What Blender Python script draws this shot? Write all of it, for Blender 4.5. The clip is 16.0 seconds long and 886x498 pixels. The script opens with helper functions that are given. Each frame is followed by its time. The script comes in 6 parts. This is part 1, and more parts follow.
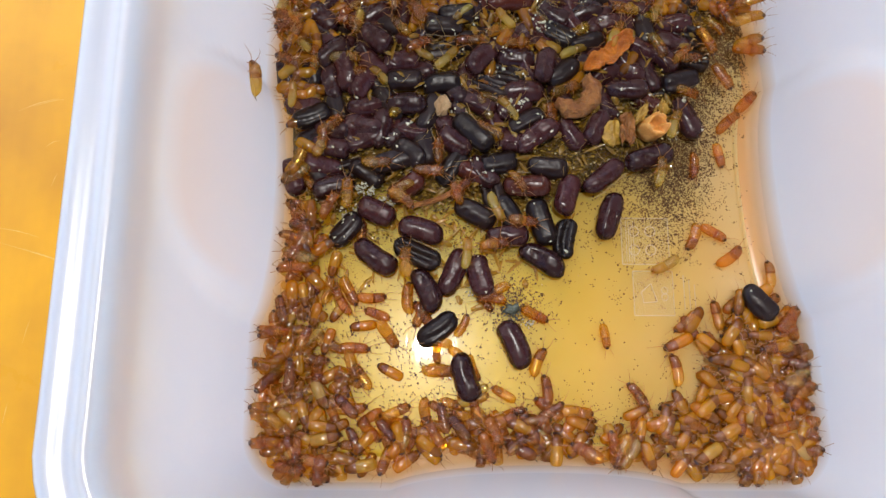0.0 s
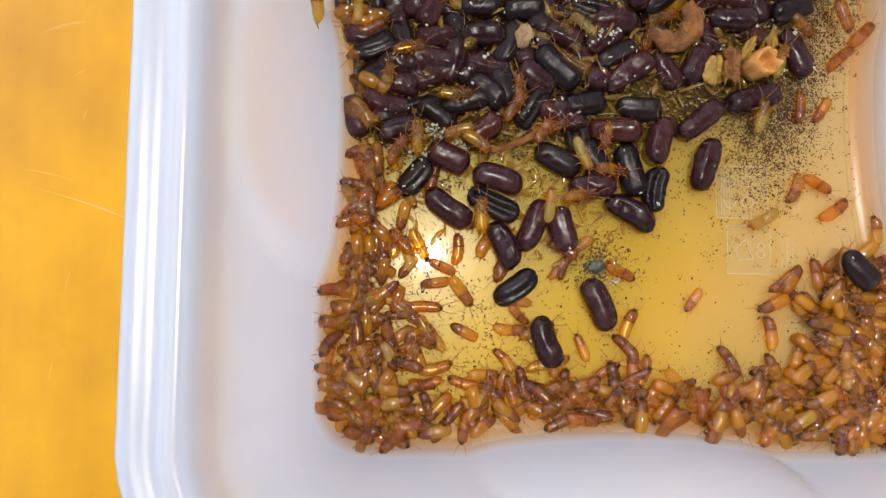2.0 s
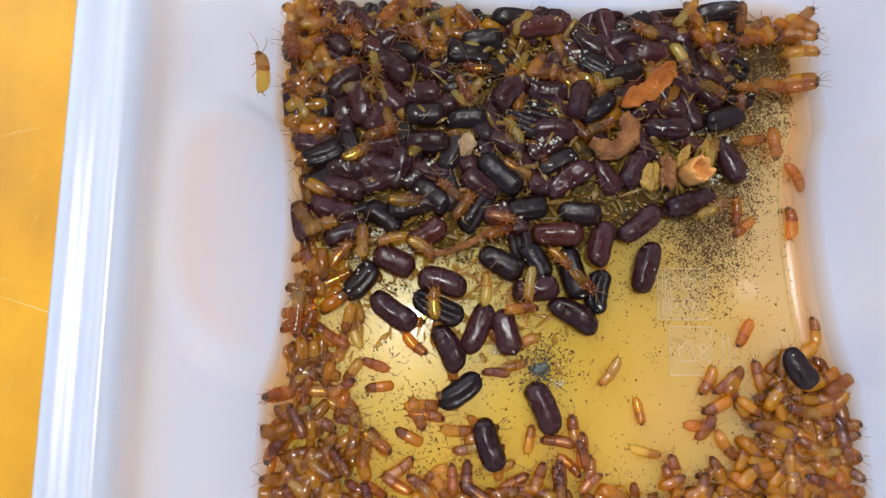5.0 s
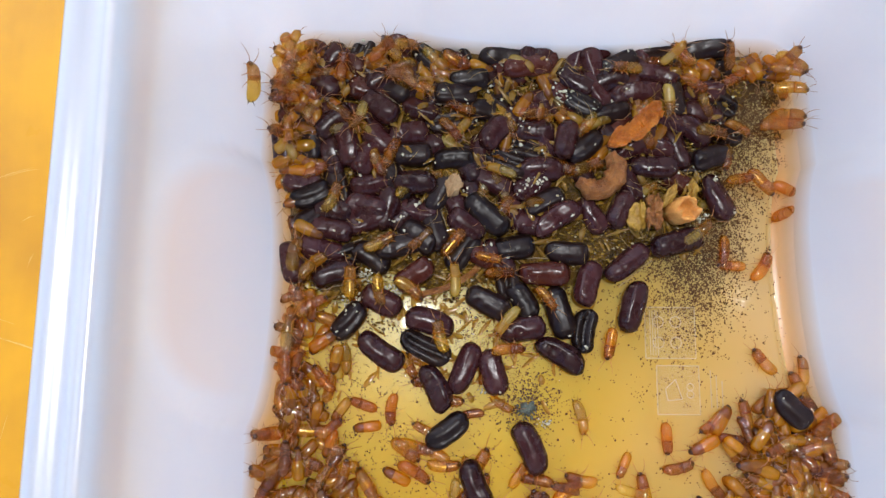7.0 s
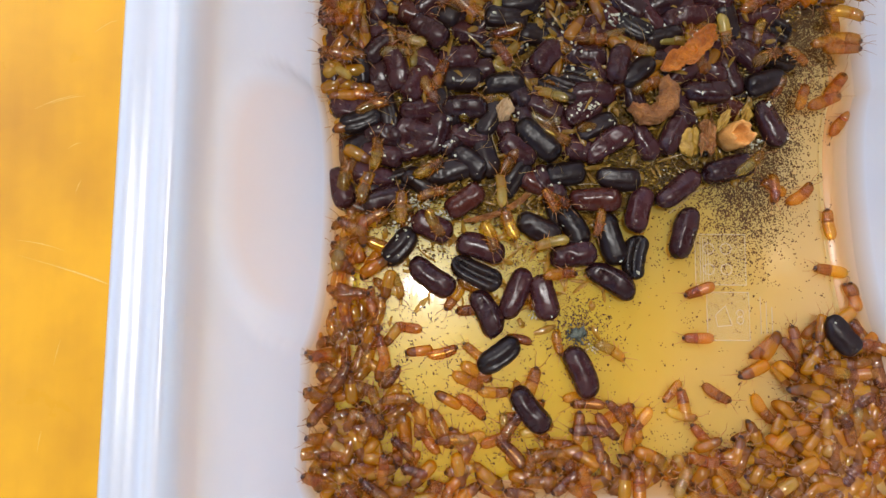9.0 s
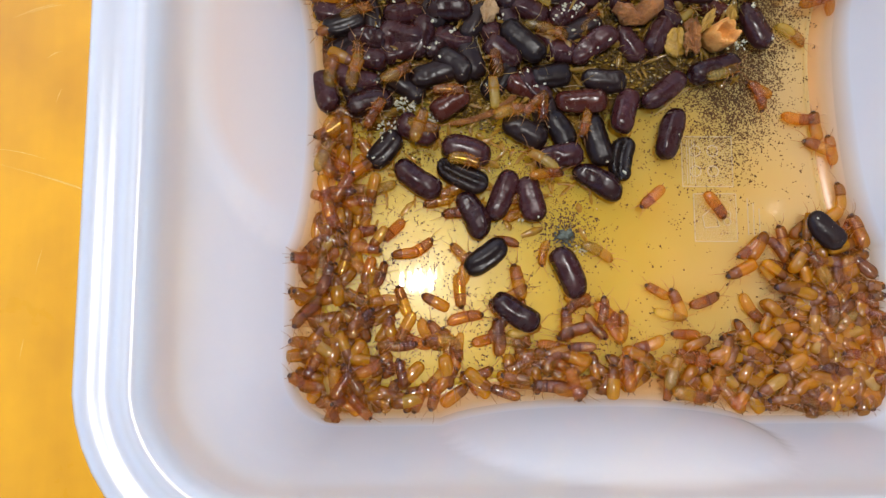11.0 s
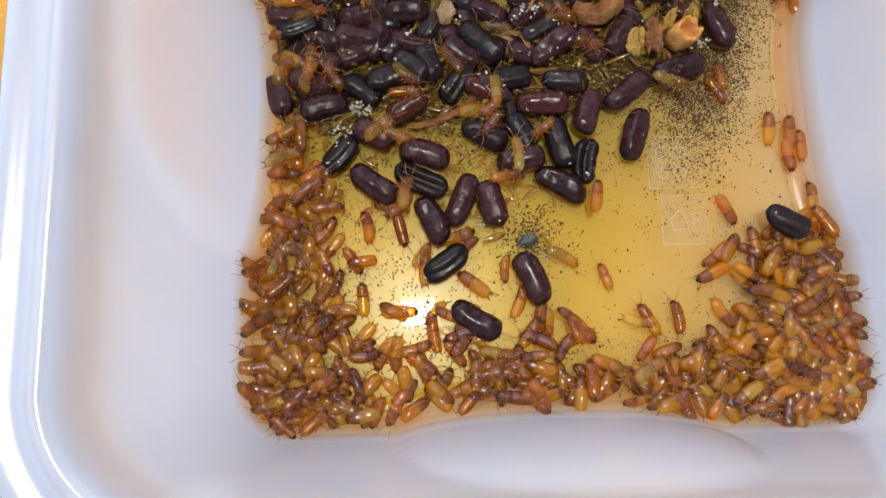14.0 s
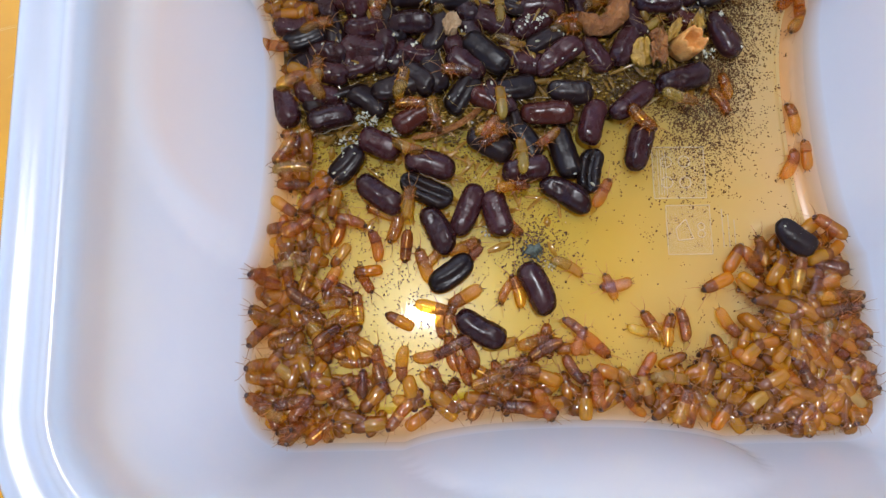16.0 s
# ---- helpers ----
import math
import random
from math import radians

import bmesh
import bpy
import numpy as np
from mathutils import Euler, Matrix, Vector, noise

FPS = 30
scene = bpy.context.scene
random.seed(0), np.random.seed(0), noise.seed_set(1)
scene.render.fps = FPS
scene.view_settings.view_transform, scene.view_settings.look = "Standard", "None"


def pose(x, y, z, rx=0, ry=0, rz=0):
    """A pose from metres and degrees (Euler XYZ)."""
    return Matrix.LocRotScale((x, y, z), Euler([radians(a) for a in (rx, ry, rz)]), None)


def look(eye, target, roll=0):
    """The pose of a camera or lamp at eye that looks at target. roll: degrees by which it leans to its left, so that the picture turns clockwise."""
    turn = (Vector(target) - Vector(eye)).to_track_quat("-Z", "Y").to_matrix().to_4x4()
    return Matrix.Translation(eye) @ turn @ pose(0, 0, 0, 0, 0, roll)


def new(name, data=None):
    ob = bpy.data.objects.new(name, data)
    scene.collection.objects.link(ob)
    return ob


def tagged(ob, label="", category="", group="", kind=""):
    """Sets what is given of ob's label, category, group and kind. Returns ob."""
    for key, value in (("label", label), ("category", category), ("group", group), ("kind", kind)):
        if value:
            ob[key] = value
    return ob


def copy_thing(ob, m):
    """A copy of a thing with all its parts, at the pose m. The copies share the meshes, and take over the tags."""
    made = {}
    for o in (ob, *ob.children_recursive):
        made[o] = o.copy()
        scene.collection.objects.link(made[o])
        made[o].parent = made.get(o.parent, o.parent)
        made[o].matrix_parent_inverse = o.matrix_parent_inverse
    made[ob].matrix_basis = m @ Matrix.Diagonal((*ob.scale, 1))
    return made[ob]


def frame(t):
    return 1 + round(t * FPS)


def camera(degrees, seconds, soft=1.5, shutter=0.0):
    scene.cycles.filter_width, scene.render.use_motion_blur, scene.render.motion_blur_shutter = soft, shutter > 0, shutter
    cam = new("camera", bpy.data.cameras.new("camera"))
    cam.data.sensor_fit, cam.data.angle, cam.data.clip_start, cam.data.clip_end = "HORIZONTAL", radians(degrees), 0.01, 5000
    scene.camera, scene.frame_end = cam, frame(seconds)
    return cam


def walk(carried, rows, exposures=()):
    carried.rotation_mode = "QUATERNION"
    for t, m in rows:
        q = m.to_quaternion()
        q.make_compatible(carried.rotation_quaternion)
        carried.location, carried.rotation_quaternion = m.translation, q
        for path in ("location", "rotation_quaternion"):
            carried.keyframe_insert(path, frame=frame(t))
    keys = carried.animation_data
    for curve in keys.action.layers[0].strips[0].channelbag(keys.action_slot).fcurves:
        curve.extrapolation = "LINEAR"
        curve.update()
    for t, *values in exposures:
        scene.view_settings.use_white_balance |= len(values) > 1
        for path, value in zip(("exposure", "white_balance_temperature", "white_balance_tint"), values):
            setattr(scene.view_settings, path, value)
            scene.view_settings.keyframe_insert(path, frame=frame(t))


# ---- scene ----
# Everything below is laid out in millimetres and scaled to metres when a mesh is made.
MM = 0.001

# ---- camera ----
PATH = [
    (0.0, pose(-0.00441, -0.01187, 0.13872, 11.21, -0.83, 0.24)),
    (0.5, pose(-0.00342, -0.00965, 0.13419, 10.00, -0.31, 0.71)),
    (1.0, pose(-0.00726, -0.00632, 0.12248, 7.59, -1.11, 0.99)),
    (1.5, pose(-0.01183, -0.00419, 0.12323, 5.76, -0.30, 1.08)),
    (2.0, pose(-0.02010, -0.00163, 0.12754, 3.37, -1.42, 0.77)),
    (2.5, pose(-0.01891, -0.00240, 0.13148, 3.75, -0.39, 0.75)),
    (3.0, pose(-0.00900, -0.00545, 0.12947, 6.12, 0.18, 0.56)),
    (3.5, pose(0.00025, -0.00855, 0.12930, 6.98, -0.04, 0.00)),
    (4.0, pose(-0.00666, -0.00973, 0.12968, 7.87, -1.79, -0.54)),
    (4.5, pose(-0.01015, -0.00069, 0.13113, 7.66, -1.38, 0.75)),
    (5.0, pose(-0.01227, 0.00689, 0.13018, 8.17, -2.41, 0.54)),
    (5.2, pose(-0.00887, 0.00762, 0.13167, 9.57, -1.02, 0.84)),
    (7.3, pose(-0.00769, 0.01495, 0.13239, 7.61, -1.60, 0.32)),
    (7.5, pose(-0.00758, 0.01498, 0.13205, 7.38, -1.86, 0.20)),
    (8.0, pose(-0.01419, 0.00741, 0.12906, 8.77, -3.85, 0.12)),
    (8.5, pose(-0.01422, 0.00636, 0.13069, 7.06, -1.56, 0.39)),
    (9.0, pose(-0.01707, 0.00592, 0.13061, 5.69, -1.33, 0.54)),
    (9.5, pose(-0.01561, 0.00627, 0.13080, 4.47, -0.64, 0.48)),
    (10.0, pose(-0.01447, -0.00073, 0.12761, 5.26, -1.21, 0.19)),
    (10.2, pose(-0.01562, -0.00335, 0.12756, 5.07, -1.99, 0.09)),
    (12.3, pose(-0.01413, -0.02042, 0.12868, 7.41, -1.42, -0.45)),
    (12.5, pose(-0.01310, -0.01952, 0.12814, 7.07, -1.43, -0.51)),
    (13.0, pose(-0.00847, -0.02235, 0.12532, 8.85, -1.15, -1.01)),
    (13.5, pose(-0.00863, -0.02012, 0.12309, 8.87, -2.51, -1.22)),
    (14.0, pose(-0.00822, -0.01677, 0.12280, 8.63, -1.82, -1.05)),
    (14.5, pose(-0.01050, -0.01488, 0.12258, 8.35, -2.77, -0.95)),
    (15.0, pose(-0.01008, -0.01582, 0.12300, 8.59, -2.32, -0.92)),
    (15.5, pose(-0.00861, -0.01530, 0.12354, 8.38, -1.88, -0.89)),
    (16.0, pose(-0.00785, -0.01519, 0.12375, 8.66, -1.21, -0.92)),
]

cam = camera(66, 16.0, soft=1.45)
walk(cam, PATH, exposures=[(0.0, 1.39, 6230, 10), (2.5, 1.41, 6360, 10), (5.0, 1.42, 5860, 10), (7.5, 1.43, 5950, 10), (9.5, 1.40, 6200, 10), (12.5, 1.38, 6080, 10), (14.5, 1.33, 6080, 10), (16.0, 1.30, 5590, 10)])

# ---- light ----
world = bpy.data.worlds.new("world")
scene.world = world
world.use_nodes = True
wn = world.node_tree
sky = wn.nodes.new("ShaderNodeTexSky")
sky.sky_type = "NISHITA"
sky.sun_disc = False
sky.sun_elevation, sky.sun_rotation = radians(50), radians(325)
wn.links.new(sky.outputs[0], wn.nodes["Background"].inputs[0])
wn.nodes["Background"].inputs[1].default_value = 0.15

lamp = new("ceiling_lamp", bpy.data.lights.new("ceiling_lamp", "AREA"))
lamp.data.shape, lamp.data.size = "DISK", 0.042
lamp.data.energy = 9.2
lamp.data.color = (1.0, 0.95, 0.88)
lamp.matrix_world = look((-0.02, 0.10, 1.9), (0.0, 0.02, 0))


# ---- materials ----
def material(name):
    m = bpy.data.materials.new(name)
    m.use_nodes = True
    return m, m.node_tree, m.node_tree.nodes["Principled BSDF"]


def node(nt, kind, **inputs):
    n = nt.nodes.new(kind)
    for k, v in inputs.items():
        n.inputs[k.replace("_", " ")].default_value = v
    return n


def ramp(nt, fac, stops):
    r = nt.nodes.new("ShaderNodeValToRGB")
    while len(r.color_ramp.elements) < len(stops):
        r.color_ramp.elements.new(0.5)
    for e, (p, c) in zip(r.color_ramp.elements, stops):
        e.position, e.color = p, (*c, 1)
    nt.links.new(fac, r.inputs[0])
    return r.outputs[0]


def noise_of(nt, scale, detail=4, coord="Object", rough=0.6):
    tc = nt.nodes.new("ShaderNodeTexCoord")
    n = node(nt, "ShaderNodeTexNoise", Scale=scale, Detail=detail, Roughness=rough)
    nt.links.new(tc.outputs[coord], n.inputs["Vector"])
    return n.outputs[0]


def bump(nt, b, height, strength, distance):
    n = node(nt, "ShaderNodeBump", Strength=strength, Distance=distance)
    nt.links.new(height, n.inputs["Height"])
    nt.links.new(n.outputs[0], b.inputs["Normal"])


def mixed(nt, fac, a, b, mode="MIX"):
    n = nt.nodes.new("ShaderNodeMix")
    n.data_type, n.blend_type = "RGBA", mode
    for socket, v in ((n.inputs[0], fac), (n.inputs[6], a), (n.inputs[7], b)):
        if hasattr(v, "is_linked"):
            nt.links.new(v, socket)
        elif isinstance(v, tuple):
            socket.default_value = (*v, 1)
        else:
            socket.default_value = v
    return n.outputs[2]


def plain(name, dark, light, rough, scale, bump_by=0.15, bump_d=0.0001, coat=0.0, sss=0.0, tint=0.0, shine=0.5, dust=0.0):
    """A mottled surface: two tones at a coarse and a fine scale, a fine relief and a tint of its own for each object."""
    m, nt, b = material(name)
    c = ramp(nt, noise_of(nt, scale), [(0.3, dark), (0.7, light)])
    c = mixed(nt, 0.25, c, ramp(nt, noise_of(nt, scale * 6), [(0.35, dark), (0.65, light)]))
    if tint:
        info = nt.nodes.new("ShaderNodeObjectInfo")
        hsv = nt.nodes.new("ShaderNodeHueSaturation")
        mr = node(nt, "ShaderNodeMapRange", To_Min=1 - tint, To_Max=1 + tint)
        nt.links.new(info.outputs["Random"], mr.inputs[0])
        nt.links.new(mr.outputs[0], hsv.inputs["Value"])
        nt.links.new(c, hsv.inputs["Color"])
        c = hsv.outputs[0]
    b.inputs["Roughness"].default_value = rough
    if dust:
        spots = ramp(nt, noise_of(nt, 1100, 5), [(0.62, (0, 0, 0)), (0.74, (dust, dust, dust))])
        scuff = ramp(nt, noise_of(nt, 330, 6, rough=0.75), [(0.60, (0, 0, 0)), (0.72, (0.22, 0.22, 0.22))])
        c = mixed(nt, scuff, c, (0.22, 0.15, 0.11))
        c = mixed(nt, spots, c, (0.30, 0.22, 0.15))
        grey = ramp(nt, noise_of(nt, 300, 4), [(0.4, (rough - 0.08,) * 3), (0.7, (rough + 0.14,) * 3)])
        nt.links.new(grey, b.inputs["Roughness"])
    nt.links.new(c, b.inputs["Base Color"])
    b.inputs["Specular IOR Level"].default_value = shine
    b.inputs["Coat Weight"].default_value = coat
    b.inputs["Coat Roughness"].default_value = 0.15
    if sss:
        b.inputs["Subsurface Weight"].default_value = sss
        b.inputs["Subsurface Radius"].default_value = (1.0, 0.5, 0.2)
        b.inputs["Subsurface Scale"].default_value = 0.0008
    bump(nt, b, noise_of(nt, scale * 4), bump_by, bump_d)
    return m


def plastic(name, clear, tint, gloss, rough, milk=((0.91, 0.91, 0.94), (0.95, 0.95, 0.97)), east_tone=None, fade=None, sheen=0.0, warm=None):
    """Milky polypropylene: part of the light goes straight through, the rest is scattered, with a faint gloss on top."""
    m, nt, b = material(name)
    out = nt.nodes["Material Output"]
    c = ramp(nt, noise_of(nt, 45), [(0.3, milk[0]), (0.7, milk[1])])
    tl = nt.nodes.new("ShaderNodeBsdfTranslucent")
    # towards +x, with noise, the colour nears this tone and the plastic gets milkier
    if east_tone:
        tc = nt.nodes.new("ShaderNodeTexCoord")
        sep = nt.nodes.new("ShaderNodeSeparateXYZ")
        nt.links.new(tc.outputs["Object"], sep.inputs[0])
        mr = node(nt, "ShaderNodeMapRange", From_Min=0.010, From_Max=0.060)
        ad = nt.nodes.new("ShaderNodeMath")
        ad.operation = "MULTIPLY_ADD"
        nt.links.new(noise_of(nt, 22, 3), ad.inputs[0])
        ad.inputs[1].default_value = 0.04
        nt.links.new(sep.outputs[0], ad.inputs[2])
        sb = nt.nodes.new("ShaderNodeMath")
        sb.operation = "SUBTRACT"
        nt.links.new(ad.outputs[0], sb.inputs[0])
        sb.inputs[1].default_value = 0.02
        nt.links.new(sb.outputs[0], mr.inputs[0])
        c = mixed(nt, mr.outputs[0], c, east_tone)
        haze = node(nt, "ShaderNodeMapRange", To_Min=clear, To_Max=clear * 0.62)
        nt.links.new(mr.outputs[0], haze.inputs[0])
    if warm:
        # warm light from the floor, put into the colour of the oval finger dents
        tc = nt.nodes.new("ShaderNodeTexCoord")
        sep = nt.nodes.new("ShaderNodeSeparateXYZ")
        nt.links.new(tc.outputs["Object"], sep.inputs[0])

        def sum_of(operation, a, b):
            n = nt.nodes.new("ShaderNodeMath")
            n.operation = operation
            for socket, v in zip(n.inputs, (a, b)):
                if hasattr(v, "is_linked"):
                    nt.links.new(v, socket)
                else:
                    socket.default_value = v
            return n.outputs[0]

        along = sum_of("POWER", sum_of("ABSOLUTE", sum_of("MULTIPLY", sum_of("SUBTRACT", sep.outputs[1], 0.0252), 49.0), 0), 3.0)
        up = sum_of("POWER", sum_of("ABSOLUTE", sum_of("MULTIPLY", sep.outputs[2], 24.0), 0), 3.0)
        oval = node(nt, "ShaderNodeMapRange", From_Min=1.0, From_Max=0.72)
        nt.links.new(sum_of("ADD", along, up), oval.inputs[0])
        rise = node(nt, "ShaderNodeMapRange", From_Min=0.008, From_Max=0.034)
        nt.links.new(sep.outputs[2], rise.inputs[0])
        c = mixed(nt, sum_of("MULTIPLY", oval.outputs[0], rise.outputs[0]), c, warm)
    nt.links.new(c, b.inputs["Base Color"])
    nt.links.new(c, tl.inputs["Color"])
    b.inputs["Roughness"].default_value = rough + 0.2
    bump(nt, b, noise_of(nt, 160, 2), 0.08, 0.0004)
    mx = nt.nodes.new("ShaderNodeMixShader")
    mx.inputs[0].default_value = 0.6
    nt.links.new(b.outputs[0], mx.inputs[1])
    nt.links.new(tl.outputs[0], mx.inputs[2])
    tr = node(nt, "ShaderNodeBsdfTransparent", Color=(*tint, 1))
    m1, m2 = nt.nodes.new("ShaderNodeMixShader"), nt.nodes.new("ShaderNodeMixShader")
    m1.inputs[0].default_value = clear
    if east_tone:
        nt.links.new(haze.outputs[0], m1.inputs[0])
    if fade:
        # towards the base: clearer plastic, with the floor's orange glow put into its colour
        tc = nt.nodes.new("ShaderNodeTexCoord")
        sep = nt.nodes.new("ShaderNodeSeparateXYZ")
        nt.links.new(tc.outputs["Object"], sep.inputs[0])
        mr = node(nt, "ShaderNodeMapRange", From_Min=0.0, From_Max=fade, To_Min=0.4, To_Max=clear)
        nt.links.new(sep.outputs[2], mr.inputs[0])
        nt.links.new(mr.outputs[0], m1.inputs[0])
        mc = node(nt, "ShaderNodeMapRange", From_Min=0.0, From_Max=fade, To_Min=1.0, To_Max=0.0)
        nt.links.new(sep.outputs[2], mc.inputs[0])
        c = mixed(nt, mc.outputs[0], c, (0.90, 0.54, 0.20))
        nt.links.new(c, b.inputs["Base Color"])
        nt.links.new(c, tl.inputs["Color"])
    nt.links.new(mx.outputs[0], m1.inputs[1])
    nt.links.new(tr.outputs[0], m1.inputs[2])
    gl = node(nt, "ShaderNodeBsdfGlossy", Roughness=rough)
    if east_tone:
        ripple = node(nt, "ShaderNodeBump", Strength=0.07, Distance=0.0004)
        tc = nt.nodes.new("ShaderNodeTexCoord")
        mp = nt.nodes.new("ShaderNodeMapping")
        mp.inputs["Rotation"].default_value = (0, 0, radians(-25))
        mp.inputs["Scale"].default_value = (1.0, 0.16, 1.0)
        nt.links.new(tc.outputs["Object"], mp.inputs[0])
        rub = node(nt, "ShaderNodeTexNoise", Scale=420.0, Detail=5.0)
        nt.links.new(mp.outputs[0], rub.inputs["Vector"])
        nt.links.new(rub.outputs[0], ripple.inputs["Height"])
        smear = ramp(nt, noise_of(nt, 90, 4), [(0.35, (rough * 0.5,) * 3), (0.65, (rough * 1.7,) * 3)])
        nt.links.new(smear, gl.inputs["Roughness"])
        nt.links.new(ripple.outputs[0], gl.inputs["Normal"])
    if gloss > 0.5:
        fr = node(nt, "ShaderNodeFresnel", IOR=1.6)
        nt.links.new(fr.outputs[0], m2.inputs[0])
    else:
        m2.inputs[0].default_value = gloss
    nt.links.new(m1.outputs[0], m2.inputs[1])
    nt.links.new(gl.outputs[0], m2.inputs[2])
    last = m2
    if sheen:
        soft_gloss = node(nt, "ShaderNodeBsdfGlossy", Roughness=0.42)
        last = nt.nodes.new("ShaderNodeMixShader")
        last.inputs[0].default_value = sheen
        nt.links.new(m2.outputs[0], last.inputs[1])
        nt.links.new(soft_gloss.outputs[0], last.inputs[2])
    nt.links.new(last.outputs[0], out.inputs[0])
    return m


def table_wood():
    m, nt, b = material("varnished_wood")
    tc = nt.nodes.new("ShaderNodeTexCoord")
    mp = nt.nodes.new("ShaderNodeMapping")
    mp.inputs["Scale"].default_value = (1.0, 0.12, 1.0)
    nt.links.new(tc.outputs["Object"], mp.inputs[0])
    n = node(nt, "ShaderNodeTexNoise", Scale=120.0, Detail=6.0)
    nt.links.new(mp.outputs[0], n.inputs["Vector"])
    c = ramp(nt, n.outputs[0], [(0.3, (0.60, 0.26, 0.004)), (0.7, (0.74, 0.345, 0.006))])
    nt.links.new(mixed(nt, 0.45, c, ramp(nt, noise_of(nt, 25), [(0.35, (0.44, 0.19, 0.014)), (0.65, (0.78, 0.38, 0.004))])), b.inputs["Base Color"])
    b.inputs["Roughness"].default_value = 0.3
    b.inputs["Specular IOR Level"].default_value = 0.25
    b.inputs["Coat Weight"].default_value = 0.2
    nt.links.new(ramp(nt, noise_of(nt, 60, 5), [(0.3, (0.24, 0.24, 0.24)), (0.7, (0.42, 0.42, 0.42))]), b.inputs["Coat Roughness"])
    bump(nt, b, noise_of(nt, 300), 0.1, 0.0002)
    return m


def see_through(nt, b, colour, glow, clear, tint):
    """Lets light scatter through a thin skin, and part of it pass straight on, coloured."""
    tl = nt.nodes.new("ShaderNodeBsdfTranslucent")
    nt.links.new(colour, tl.inputs["Color"])
    tr = node(nt, "ShaderNodeBsdfTransparent", Color=(*tint, 1))
    m1, m2 = nt.nodes.new("ShaderNodeMixShader"), nt.nodes.new("ShaderNodeMixShader")
    m1.inputs[0].default_value, m2.inputs[0].default_value = glow, clear
    nt.links.new(b.outputs[0], m1.inputs[1])
    nt.links.new(tl.outputs[0], m1.inputs[2])
    nt.links.new(m1.outputs[0], m2.inputs[1])
    nt.links.new(tr.outputs[0], m2.inputs[2])
    gl = node(nt, "ShaderNodeBsdfGlossy", Roughness=0.11)
    m3 = nt.nodes.new("ShaderNodeMixShader")
    m3.inputs[0].default_value = 0.042
    nt.links.new(m2.outputs[0], m3.inputs[1])
    nt.links.new(gl.outputs[0], m3.inputs[2])
    nt.links.new(m3.outputs[0], nt.nodes["Material Output"].inputs[0])


def shell(name, ends, belly, stripe, rough=0.2, clear=0.5, tint=(0.97, 0.74, 0.26)):
    """Insect skin: bands along the body's own length, paler lines between the rings, waxy and faintly see-through."""
    m, nt, b = material(name)
    tc = nt.nodes.new("ShaderNodeTexCoord")
    sep = nt.nodes.new("ShaderNodeSeparateXYZ")
    nt.links.new(tc.outputs["Generated"], sep.inputs[0])
    c = ramp(nt, sep.outputs[0], [(0.0, ends), (0.14, belly), (0.7, belly), (1.0, stripe)])
    info = nt.nodes.new("ShaderNodeObjectInfo")
    hsv = nt.nodes.new("ShaderNodeHueSaturation")
    mr = node(nt, "ShaderNodeMapRange", To_Min=0.62, To_Max=1.32)
    mh = node(nt, "ShaderNodeMapRange", To_Min=0.484, To_Max=0.510)
    nt.links.new(info.outputs["Random"], mr.inputs[0])
    nt.links.new(info.outputs["Random"], mh.inputs[0])
    nt.links.new(mr.outputs[0], hsv.inputs["Value"])
    nt.links.new(mh.outputs[0], hsv.inputs["Hue"])
    wave = nt.nodes.new("ShaderNodeMath")
    wave.operation = "MULTIPLY"
    nt.links.new(sep.outputs[0], wave.inputs[0])
    wave.inputs[1].default_value = 42.0
    sine = nt.nodes.new("ShaderNodeMath")
    sine.operation = "SINE"
    nt.links.new(wave.outputs[0], sine.inputs[0])
    c = mixed(nt, ramp(nt, sine.outputs[0], [(0.5, (0, 0, 0)), (0.98, (0.45, 0.45, 0.45))]), c, stripe)
    # a golden middle line with brown margins along both sides
    off = nt.nodes.new("ShaderNodeMath")
    off.operation = "SUBTRACT"
    off.inputs[1].default_value = 0.5
    nt.links.new(sep.outputs[1], off.inputs[0])
    side = nt.nodes.new("ShaderNodeMath")
    side.operation = "ABSOLUTE"
    nt.links.new(off.outputs[0], side.inputs[0])
    c = mixed(nt, ramp(nt, side.outputs[0], [(0.16, (0, 0, 0)), (0.42, (0.75, 0.75, 0.75))]), c, ends)
    nt.links.new(mixed(nt, 0.3, c, ramp(nt, noise_of(nt, 900), [(0.3, ends), (0.7, belly)])), hsv.inputs["Color"])
    nt.links.new(hsv.outputs[0], b.inputs["Base Color"])
    b.inputs["Roughness"].default_value = rough
    b.inputs["Specular IOR Level"].default_value = 0.12
    bump(nt, b, noise_of(nt, 1500), 0.15, 0.0001)
    see_through(nt, b, hsv.outputs[0], 0.6, clear, tint)
    return m


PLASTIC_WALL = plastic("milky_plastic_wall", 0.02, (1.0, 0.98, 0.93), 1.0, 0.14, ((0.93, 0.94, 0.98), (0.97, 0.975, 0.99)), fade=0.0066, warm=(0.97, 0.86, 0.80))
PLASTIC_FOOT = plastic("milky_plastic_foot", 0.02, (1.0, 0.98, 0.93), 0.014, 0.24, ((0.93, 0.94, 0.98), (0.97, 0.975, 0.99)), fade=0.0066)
PLASTIC_RIM = plastic("milky_plastic_rim", 0.04, (1.0, 0.98, 0.95), 1.0, 0.24, ((0.93, 0.94, 0.98), (0.97, 0.975, 0.99)), sheen=0.07)
PLASTIC_FLOOR = plastic("milky_plastic_floor", 0.5, (0.97, 0.95, 0.28), 0.008, 0.045, ((0.84, 0.74, 0.035), (0.90, 0.80, 0.06)), (0.87, 0.77, 0.40), sheen=0.009)
